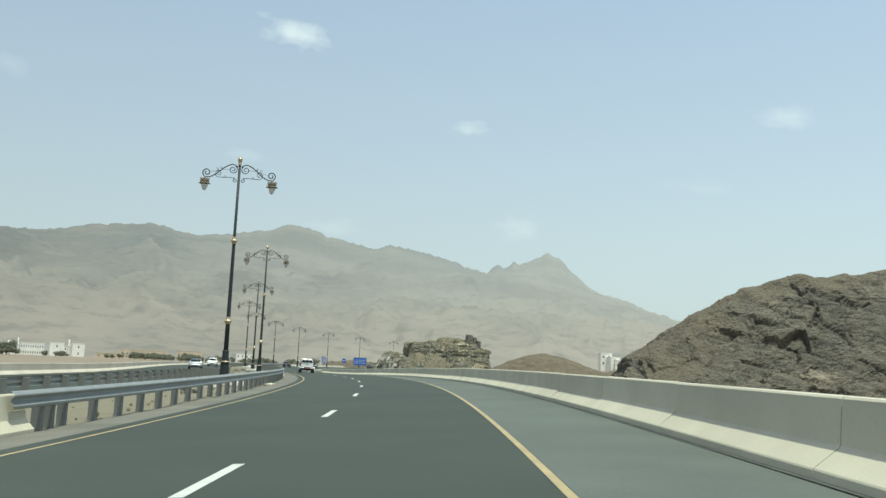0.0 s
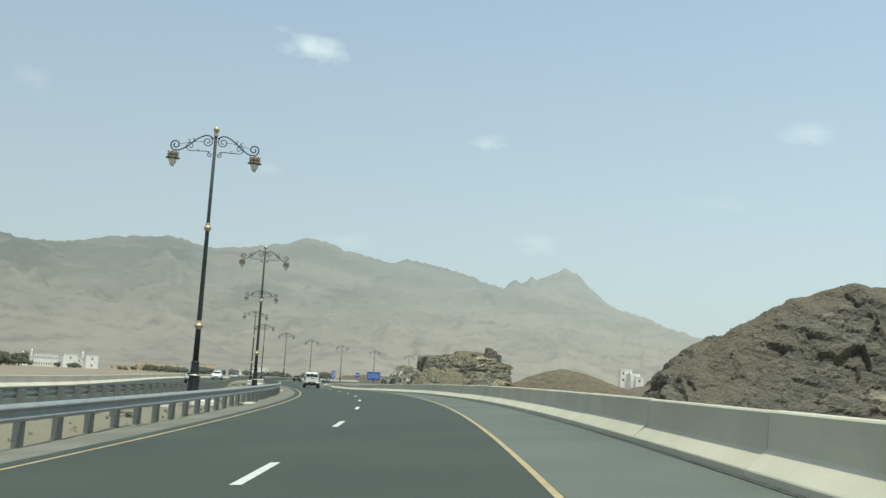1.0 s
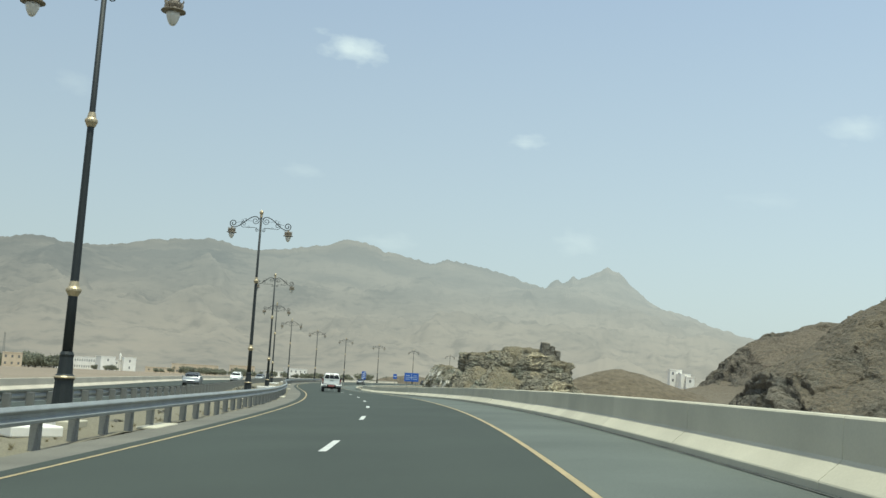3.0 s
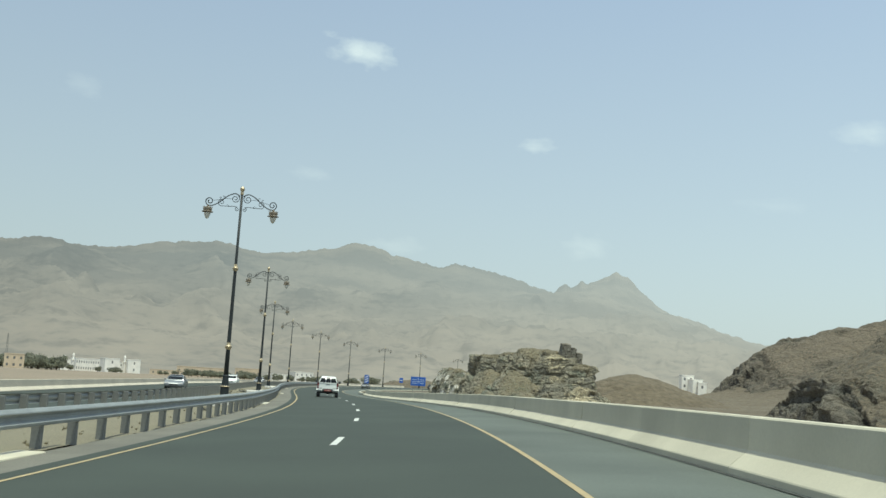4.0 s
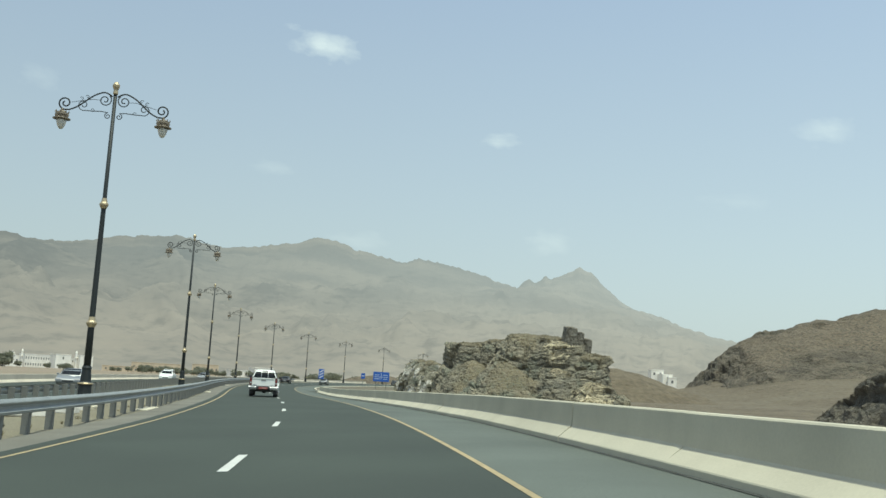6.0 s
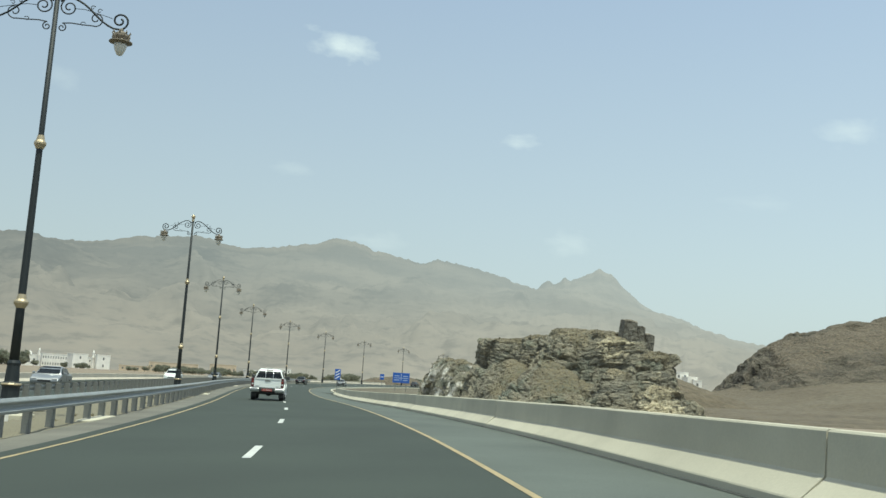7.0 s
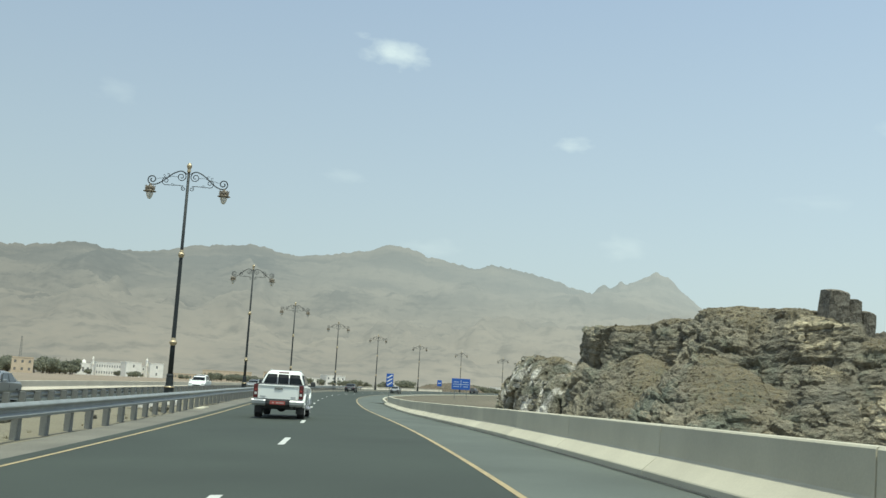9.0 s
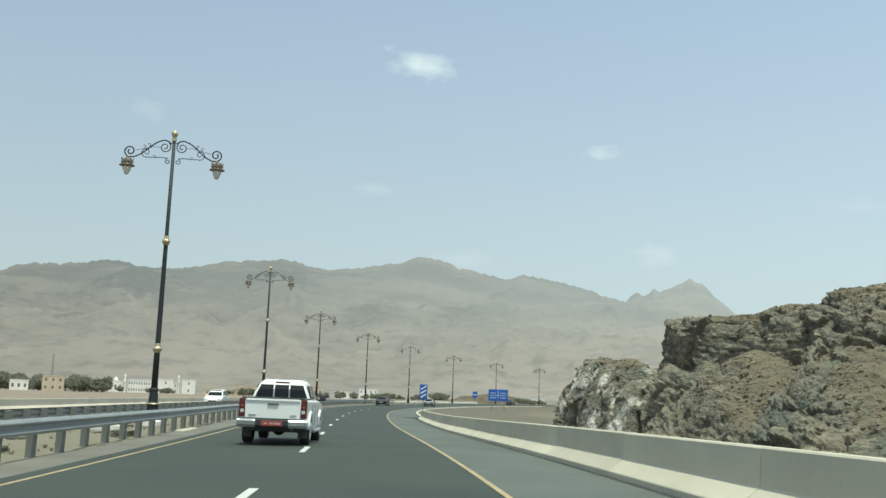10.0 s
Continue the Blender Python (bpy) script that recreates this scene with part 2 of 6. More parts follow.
hill_stone = material("loose_dark_stone", (0.18, 0.153, 0.112), 0.95, 0, 0.25, 4, 0.3, 0.4, second=(0.15, 0.13, 0.1), per_island=0.22)
white_wall = material("white_plaster", (0.82, 0.79, 0.72), 0.85, 0, 0.06, 4, 0.08, 0.3)
beige_wall = material("beige_plaster", (0.56, 0.46, 0.335), 0.9, 0, 0.08, 4, 0.1, 0.3)
dark_opening = material("window_glass", (0.15, 0.15, 0.145), 0.3)
# leaf colour lifted far above foliage, standing in for haze over distant trees
leaf = material("hazed_leaves", (0.28, 0.285, 0.21), 0.9, 0, 0.35, 3, 0.3, 0.5)
dry_grass = material("dry_grass", (0.27, 0.235, 0.14), 0.9, 0, 0.3, 6, 0.3, 0.8, second=(0.2, 0.175, 0.11))
for thin in (leaf, dry_grass):  # daylight shines through thin leaves
    tn, tl = thin.node_tree.nodes, thin.node_tree.links
    lit, both = tn.new("ShaderNodeBsdfTranslucent"), tn.new("ShaderNodeMixShader")
    both.inputs[0].default_value = 0.5
    tl.new(tn["Principled BSDF"].inputs["Base Color"].links[0].from_socket, lit.inputs[0])
    tl.new(tn["Principled BSDF"].outputs[0], both.inputs[1])
    tl.new(lit.outputs[0], both.inputs[2])
    tl.new(both.outputs[0], tn["Material Output"].inputs["Surface"])
bark = material("bark", (0.14, 0.11, 0.08), 0.9, 0, 0.2, 10)
car_white = material("white_car_paint", (0.84, 0.85, 0.8), 0.3)
car_silver = material("silver_car_paint", (0.32, 0.33, 0.33), 0.3, 0.5)
car_dark = material("dark_car_paint", (0.05, 0.055, 0.06), 0.3)
car_glass = material("dark_car_glass", (0.026, 0.03, 0.032), 0.1)
rubber = material("tyre_rubber", (0.038, 0.038, 0.037), 0.85)
black_plastic = material("black_plastic", (0.036, 0.037, 0.037), 0.55)
chrome = material("alloy_wheel", (0.55, 0.55, 0.56), 0.3, 0.8)
red_lens = material("red_tail_lens", (0.10, 0.02, 0.02), 0.25)
clear_lens = material("clear_lens", (0.6, 0.58, 0.55), 0.2)
red_glow = material("bright_red_lens", (0.3, 0.05, 0.045), 0.25)
bumper_silver = material("silver_bumper_paint", (0.5, 0.51, 0.5), 0.35, 0.3)
plate_pale = material("pale_plate_marking", (0.5, 0.4, 0.36), 0.5)
plate_red = material("red_plate", (0.36, 0.075, 0.06), 0.5)
sign_blue = material("blue_sign_face", (0.02, 0.10, 0.42), 0.5)
sign_pale = material("pale_blue_marking", (0.42, 0.5, 0.62), 0.5)
sign_white = material("white_sign_marking", (0.75, 0.76, 0.76), 0.5)


# ---- small builders ----
def part(name, bm, mat, parent=None, label="", smooth=False):
    """Links a bmesh as one mesh object, under a thing or a part."""
    me = bpy.data.meshes.new(name)
    bmesh.ops.recalc_face_normals(bm, faces=bm.faces)
    bm.to_mesh(me)
    bm.free()
    return mesh_part(name, me, mat, parent, label, smooth)


def mesh_part(name, me, mat, parent=None, label="", smooth=False):
    if not me.materials:
        me.materials.append(mat)
    if smooth:
        me.polygons.foreach_set("use_smooth", [True] * len(me.polygons))
    ob = new(name, me)
    if parent:
        ob.parent = parent
    if label:
        tagged(ob, label)
    return ob


def thing(name, label, category, group="", kind="", at=None):
    ob = new(name)
    ob.empty_display_size = 0.2
    if at is not None:
        ob.matrix_basis = at
    return tagged(ob, label, category, group, kind)


def box(bm, cx, cy, cz, sx, sy, sz, bevel=0.0, turn=None):
    """A box by its centre and sizes, with bevelled edges."""
    r = bmesh.ops.create_cube(bm, size=1.0)
    vs = r["verts"]
    m = Matrix.Translation((cx, cy, cz)) @ (turn.to_4x4() if turn else Matrix()) @ Matrix.Diagonal((sx, sy, sz, 1))
    bmesh.ops.transform(bm, matrix=m, verts=vs)
    if bevel:
        es = list({e for v in vs for e in v.link_edges})
        bmesh.ops.bevel(bm, geom=es, offset=bevel, segments=2, affect="EDGES", profile=0.5)
    return bm


def lathe(bm, profile, sides=16, centre=(0, 0, 0)):
    """A turned shape: (radius, height) from bottom to top."""
    rings = []
    for r, z in profile:
        rings.append([bm.verts.new((centre[0] + r * math.cos(2 * math.pi * i / sides), centre[1] + r * math.sin(2 * math.pi * i / sides), centre[2] + z)) for i in range(sides)])
    for a, b in zip(rings, rings[1:]):
        for i in range(sides):
            bm.faces.new((a[i], a[(i + 1) % sides], b[(i + 1) % sides], b[i]))
    bm.faces.new(rings[0][::-1])
    bm.faces.new(rings[-1])
    return bm


def tube(bm, pts, radius, sides=6):
    """A round bar along points."""
    pts = [Vector(p) for p in pts]
    rings = []
    for i, p in enumerate(pts):
        d = (pts[min(i + 1, len(pts) - 1)] - pts[max(i - 1, 0)]).normalized()
        u = d.orthogonal() if abs(d.y) > 0.9 else d.cross(Vector((0, 1, 0)))
        u.normalize()
        w = d.cross(u)
        r = radius(i / (len(pts) - 1)) if callable(radius) else radius
        rings.append([bm.verts.new(p + r * (math.cos(2 * math.pi * k / sides) * u + math.sin(2 * math.pi * k / sides) * w)) for k in range(sides)])
    for a, b in zip(rings, rings[1:]):
        for k in range(sides):
            bm.faces.new((a[k], a[(k + 1) % sides], b[(k + 1) % sides], b[k]))
    bm.faces.new(rings[0][::-1])
    bm.faces.new(rings[-1])
    return bm


def prism(bm, outline, y0, y1, axis="x"):
    """Outline in a plane, drawn out from y0 to y1 along an axis."""
    def place(a, b, c):
        return (c, a, b) if axis == "x" else (a, c, b)
    lo = [bm.verts.new(place(a, b, y0)) for a, b in outline]
    hi = [bm.verts.new(place(a, b, y1)) for a, b in outline]
    k = len(outline)
    for i in range(k):
        bm.faces.new((lo[i], lo[(i + 1) % k], hi[(i + 1) % k], hi[i]))
    bm.faces.new(lo[::-1])
    bm.faces.new(hi)
    return bm


def grid_mesh(name, pts):
    """A sheet from an array of points, rows x columns x 3."""
    r, c, _ = pts.shape
    idx = np.arange(r * c).reshape(r, c)
    faces = np.stack([idx[:-1, :-1], idx[:-1, 1:], idx[1:, 1:], idx[1:, :-1]], -1).reshape(-1, 4)
    me = bpy.data.meshes.new(name)
    me.from_pydata(pts.reshape(-1, 3).tolist(), [], faces.tolist())
    me.update()
    return me


def smooth_noise(x, y, size, seed=0):
    """Value noise on arrays, about -1 to 1."""
    x, y = np.asarray(x) / size + 1000.5 + seed * 17.3, np.asarray(y) / size + 1000.5 - seed * 9.1
    ix, iy = np.floor(x).astype(np.int64), np.floor(y).astype(np.int64)
    fx, fy = x - ix, y - iy
    fx, fy = fx * fx * fx * (fx * (6 * fx - 15) + 10), fy * fy * fy * (fy * (6 * fy - 15) + 10)

    def h(a, b):
        v = (a * 374761393 + b * 668265263 + seed * 144269) & 0xFFFFFFFF
        v = ((v ^ (v >> 13)) * 1274126177) & 0xFFFFFFFF
        return ((v ^ (v >> 16)) & 0xFFFF) / 32767.5 - 1

    return (h(ix, iy) * (1 - fx) + h(ix + 1, iy) * fx) * (1 - fy) + (h(ix, iy + 1) * (1 - fx) + h(ix + 1, iy + 1) * fx) * fy


def fractal(x, y, size, octaves=5, gain=0.5, seed=0, ridged=False):
    total, amp = 0, 1.0
    for o in range(octaves):
        v = smooth_noise(x, y, size / 2 ** o, seed + o)
        total = total + amp * (1 - 2 * np.abs(v) if ridged else v)
        amp *= gain
    return total


# ---- the line of the road: the dashed lane line, knot by knot: x, y, height, crossfall ----
KNOTS = np.array([
    (-3.4, -60, -0.60, 0.075), (-2.7, -30, -0.30, 0.075), (-2.24, 0, -0.03, 0.075), (-2.59, 30, 0.22, 0.071), (-4.55, 60, 0.36, 0.064),
    (-8.42, 90, 0.31, 0.055), (-13.95, 120, 0.20, 0.024), (-20.41, 150, 0.05, -0.007), (-27.6, 186, 0.0, -0.02), (-34.6, 232, 0.0, -0.03),
    (-37.6, 277, 0.08, -0.04), (-37.0, 323, 0.2, -0.04), (-32.7, 369, 0.4, -0.04), (-24.7, 414, 0.6, -0.04), (-13, 459, 0.8, -0.04),
    (4, 502, 0.9, -0.04), (27, 543, 0.9, -0.04), (55, 581, 0.9, -0.04), (90, 618, 0.9, -0.04), (175, 690, 0.9, -0.03), (300, 780, 0.9, -0.02)])


def spline(u, v, at):
    """Natural cubic through the knots."""
    n, h = len(u), np.diff(u)
    a, r = np.eye(n), np.zeros(n)
    for i in range(1, n - 1):
        a[i, i - 1:i + 2] = h[i - 1], 2 * (h[i - 1] + h[i]), h[i]
        r[i] = 6 * ((v[i + 1] - v[i]) / h[i] - (v[i] - v[i - 1]) / h[i - 1])
    m = np.linalg.solve(a, r)
    i = np.clip(np.searchsorted(u, at) - 1, 0, n - 2)
    p, q = u[i + 1] - at, at - u[i]
    return (m[i] * p ** 3 + m[i + 1] * q ** 3) / (6 * h[i]) + (v[i] / h[i] - m[i] * h[i] / 6) * p + (v[i + 1] / h[i] - m[i + 1] * h[i] / 6) * q


chord = np.concatenate([[0], np.cumsum(np.hypot(np.diff(KNOTS[:, 0]), np.diff(KNOTS[:, 1])))])
U = np.arange(0, chord[-1], 0.5)
LX, LY = spline(chord, KNOTS[:, 0], U), spline(chord, KNOTS[:, 1], U)
LZ, LK = spline(chord, KNOTS[:, 2], U), np.interp(U, chord, KNOTS[:, 3])
S = np.concatenate([[0], np.cumsum(np.hypot(np.diff(LX), np.diff(LY)))])
S -= np.interp(0, LY[:600], S[:600])  # s = 0 beside the start
TX, TY = np.gradient(LX, S), np.gradient(LY, S)


def along(s, off, dz=0.0):
    """Points at s metres along the lane line, off metres to its right."""
    s, off = np.broadcast_arrays(np.asarray(s, float), np.asarray(off, float))
    x, y, z, k, tx, ty = (np.interp(s, S, a) for a in (LX, LY, LZ, LK, TX, TY))
    n = np.hypot(tx, ty)
    bank = k * np.clip(off, -5.3, 7.5) + np.interp(off, (-21.2, -10.6, -6.0), (-0.34, -0.21, 0.0))  # the opposite carriageway lies lower
    return np.stack([x + off * ty / n, y - off * tx / n, z + bank + dz], -1)


def spot(s, off, dz=0.0, turn=0.0):
    """A pose on the road with its y axis along it."""
    p = along(s, off, dz)
    h = math.degrees(math.atan2(-np.interp(s, S, TX), np.interp(s, S, TY)))
    return pose(*p, 0, 0, h + turn)


def road_strip(name, offs, s0, s1, mat, step=2.0, dz=0.0, kind="structure", label="", wave=0.0, category="", sag=()):
    s = np.linspace(s0, s1, max(2, int((s1 - s0) / step) + 1))
    pts = along(s[:, None], np.array(offs)[None, :], dz)
    if sag:  # the outer part falls away to the gutter
        pts[..., 2] += np.array(sag)[None, :]
    if wave:
        pts[..., 2] += wave * fractal(pts[..., 0], pts[..., 1], 2.5, 4)
    me = grid_mesh(name, pts[:, ::-1])
    ob = mesh_part(name, me, mat, smooth=True)
    return tagged(ob, label, category, kind=kind)


def sweep(profile, s0, s1, step, closed=True):
    """A cross-section (off, height) drawn along the road, as a bmesh, with end caps."""
    bm = bmesh.new()
    rows = []
    for s in np.linspace(s0, s1, max(2, int(round((s1 - s0) / step)) + 1)):
        rows.append([bm.verts.new(along(s, o) + np.array((0, 0, z))) for o, z in profile])
    k = len(profile)
    for a, b in zip(rows, rows[1:]):
        for i in range(k if closed else k - 1):
            bm.faces.new((a[i], a[(i + 1) % k], b[(i + 1) % k], b[i]))
    if closed:
        bm.faces.new(rows[0][::-1])
        bm.faces.new(rows[-1])
    return bm


# ---- ground and roads ----
def ground_height(x, y):
    """Open ground: sandy plain, a little lower than the road."""
    low = np.clip((-x - 40) / 650, 0, 1)
    rise = 9.0 * np.clip((x - 60) / 120, 0, 1) * np.clip((y - 520) / 120, 0, 1) + 1.6 * np.clip((x - 8) / 60, 0, 1)
    return -0.75 - 5.0 * low * low * (3 - 2 * low) + rise + 0.25 * smooth_noise(x, y, 60, 5) + 0.12 * smooth_noise(x, y, 17, 6)


def ground_sheet():
    fine = np.concatenate([np.arange(-120, 160, 4.0)])
    far = np.array([-4800, -3600, -2400, -1600, -1000, -650, -420, -280, -190, -145.0])
    xs = np.concatenate([far, fine, [165, 190, 230, 300, 420, 650, 1000, 1600, 2400, 3600, 4800]])
    ys = np.concatenate([[-4800, -2400, -1000, -400, -150], np.arange(-80, 520, 5.0), [540, 580, 640, 720, 850, 1000, 1300, 1700, 2400, 3600, 4800]])
    gx, gy = np.meshgrid(xs, ys)
    z = ground_height(gx, gy)
    return np.stack([gx, gy, z], -1)


tagged(mesh_part("ground", grid_mesh("ground", ground_sheet()), sand, smooth=True),
       "dusty brown sandy plain reaching the mountains", "ground", kind="structure")

S0, S1 = -50.0, 620.0
road_strip("road", [-4.0, -2, 0, 2, 3.44], S0, S1, asphalt, label="dark grey asphalt carriageway with two lanes", category="road")
road_strip("road_shoulder", [3.44, 4.2, 5.0, 5.6, 6.4], S0, 186, asphalt_pale, sag=(0, -0.008, -0.03, -0.06, -0.075), label="paler grey asphalt shoulder beside the barrier", category="road")
road_strip("road_shoulder", [3.44, 5.0, 6.2], 186, S1, asphalt_pale, label="paler grey asphalt shoulder past the barrier", category="road")
road_strip("road_edge", [-5.05, -4.0], S0, S1, edge_paving, label="pale dusty concrete edge beside the guard rail", category="road")
road_strip("median", np.linspace(-11.2, -5.05, 15), S0, 400, gravel, step=0.7, dz=-0.02, wave=0.05,
           label="dry gravelly median between two guard rails", category="median")
road_strip("road_opposite", [-21.2, -17, -14, -11.2], S0, S1, asphalt, dz=0.0, label="dark asphalt carriageway of the opposite direction", category="road")


def verge(name, o0, o1, s0, s1, label, soil):
    """The sandy slope from a road's edge down to the plain."""
    s = np.linspace(s0, s1, int((s1 - s0) / 2) + 1)
    u = np.linspace(0, 1, 15)
    pts = along(s[:, None], (o0 + (o1 - o0) * u)[None, :], -0.02)
    low = ground_height(pts[..., 0], pts[..., 1]) - 0.06
    w = u[None, :] ** 1.5
    pts[..., 2] = pts[..., 2] * (1 - w) + low * w + 0.05 * fractal(pts[..., 0], pts[..., 1], 3, 3) * (u[None, :] > 0.05)
    out = np.broadcast_to(u[None, :], pts.shape[:2]) + 0.12 * fractal(pts[..., 0], pts[..., 1], 12, 3)
    me = grid_mesh(name, pts if o1 < o0 else pts[:, ::-1])
    me.attributes.new("outer", "FLOAT", "POINT").data.foreach_set("value", (out if o1 < o0 else out[:, ::-1]).ravel())
    tagged(mesh_part(name, me, soil, smooth=True), label, "verge", kind="structure")


verge("verge", 6.15, 38.0, S0, S1, "brown stony verge sloping from the shoulder to the plain", brown_soil)
verge("verge", -21.2, -36.0, S0, S1, "dusty gravel verge beyond the opposite carriageway", sand)


def line(name, off, width, s0, s1, mat, label):
    h = width / 2
    return road_strip(name, [off - h, off + h], s0, s1, mat, dz=0.005, label=label, category="road marking")


line("edge_line", -3.56, 0.09, S0, S1, paint_yellow, "worn yellow edge line along the median side")
line("edge_line", 3.38, 0.09, S0, 560, paint_yellow, "worn yellow edge line along the shoulder side")
CYCLE, DASH, FIRST = 12.77, 2.9, 8.92 - 2 * 12.77
for i in range(38):
    a = FIRST + i * CYCLE
    ob = line("lane_dash", 0.0, 0.14, a, a + DASH, paint_white, "short white lane dash painted on the asphalt")
    tagged(ob, group="lane dashes")


# ---- mountains ----
SKYLINE = [(-60, 4.0), (-45, 4.6), (-36, 5.2), (-31.61, 5.58), (-30.28, 6.17), (-28.04, 6.48), (-26.03, 6.77), (-24.84, 6.77), (-24.73, 6.63), (-23.56, 6.49), (-23.47, 6.57), (-21.82, 6.67), (-19.46, 7.17), (-17.03, 7.44), (-16.09, 7.38), (-15.12, 7.11), (-13.53, 7.06), (-11.0, 7.47), (-10.05, 7.68), (-8.84, 8.0), (-7.79, 7.82), (-6.78, 7.47), (-5.45, 7.17), (-3.8, 6.93), (-3.06, 7.14), (-2.17, 7.03), (0.13, 6.58), (1.46, 6.08), (2.61, 5.74), (2.95, 6.12), (3.3, 6.38), (3.62, 6.13), (3.8, 6.2), (4.15, 6.54), (4.5, 6.33), (4.95, 6.5), (5.6, 6.86), (6.15, 7.14), (6.5, 7.0), (6.87, 6.82), (7.4, 6.2), (8.22, 5.52), (9.26, 4.9), (10.4, 4.6), (11.85, 4.0), (13.35, 3.6), (14.4, 3.42), (15.45, 3.2), (17.17, 2.95), (22, 2.5), (30, 2.0), (60, 1.8)]


# dark knolls on the slopes: azimuth, distance, height, half-widths in degrees and metres
KNOLLS = ((1.75, 2650, 34, 0.5, 130), (-4.35, 2727, 22, 1.0, 150), (-6.6, 2500, 8, 1.6, 90), (-8.6, 2520, 12, 0.5, 90), (-11.7, 2430, 14, 2.2, 170), (-16.4, 2780, 20, 2.6, 230), (-24.5, 2650, 16, 3.4, 200), (-20.1, 2100, 8, 1.6, 110), (-27.0, 2000, 8, 2.2, 120), (-1.0, 2050, 8, 1.2, 110))


def mountain_range():
    az = np.radians(np.arange(-60, 60, 0.11))
    el = np.interp(np.degrees(az), [a for a, _ in SKYLINE], [e for _, e in SKYLINE])
    el = el + 0.055 * fractal(np.degrees(az), 0 * az, 1.1, 4, 0.6, 51) + 0.06 * fractal(np.degrees(az), 0 * az, 0.45, 3, 0.6, 52, True)
    r = np.concatenate([np.linspace(1100, 3300, 150), np.linspace(3330, 4200, 10)])
    R, A = np.meshgrid(r, az, indexing="ij")
    wide = np.convolve(np.pad(el, 80, mode="edge"), np.hanning(161) / np.hanning(161).sum(), "valid")
    t = (R - 1100) / 2200
    w = np.clip((t - 0.72) / 0.26, 0, 1)
    w = w * w * (3 - 2 * w)
    tan = np.tan(np.radians(el))[None, :] * w + np.tan(np.radians(wide))[None, :] * (1 - w)
    H = 3300 * tan
    x, y = R * np.sin(A), R * np.cos(A) + 50
    gx, gy = x + 130 * smooth_noise(x, y, 420, 71), y + 130 * smooth_noise(x, y, 420, 72)
    ridge = fractal(gx, gy, 620, 7, 0.56, 3, True)
    spurs = fractal(A * 2600 + 90 * smooth_noise(x, y, 300, 33), R * 0.35, 330, 5, 0.55, 21, True)
    rise = np.clip(t, 0, 1) ** 1.35
    env = np.clip(0.25 + t * 2.4, 0, 1) * np.clip(t * 9, 0, 1) * np.clip((1 - t) * 3.0, 0, 1)
    z = H * rise + env * (30 * ridge + 22 * spurs - 18 + 6 * fractal(gx, gy, 170, 4, 0.62, 61, True))
    for a0, r0, high, wide_a, wide_r in KNOLLS:
        d = np.sqrt(((np.degrees(A) - a0) / wide_a) ** 2 + ((R - r0) / wide_r) ** 2)
        z = z + high * np.clip(1 - d, 0, 1) ** 0.9 * (0.8 + 0.5 * ridge)
    z = np.where(t > 1, H * (1 - (t - 1) * 1.5), z) - 4
    z = np.minimum(z, (R - 40) * np.tan(np.radians(el))[None, :])
    return np.stack([x, y, z], -1)


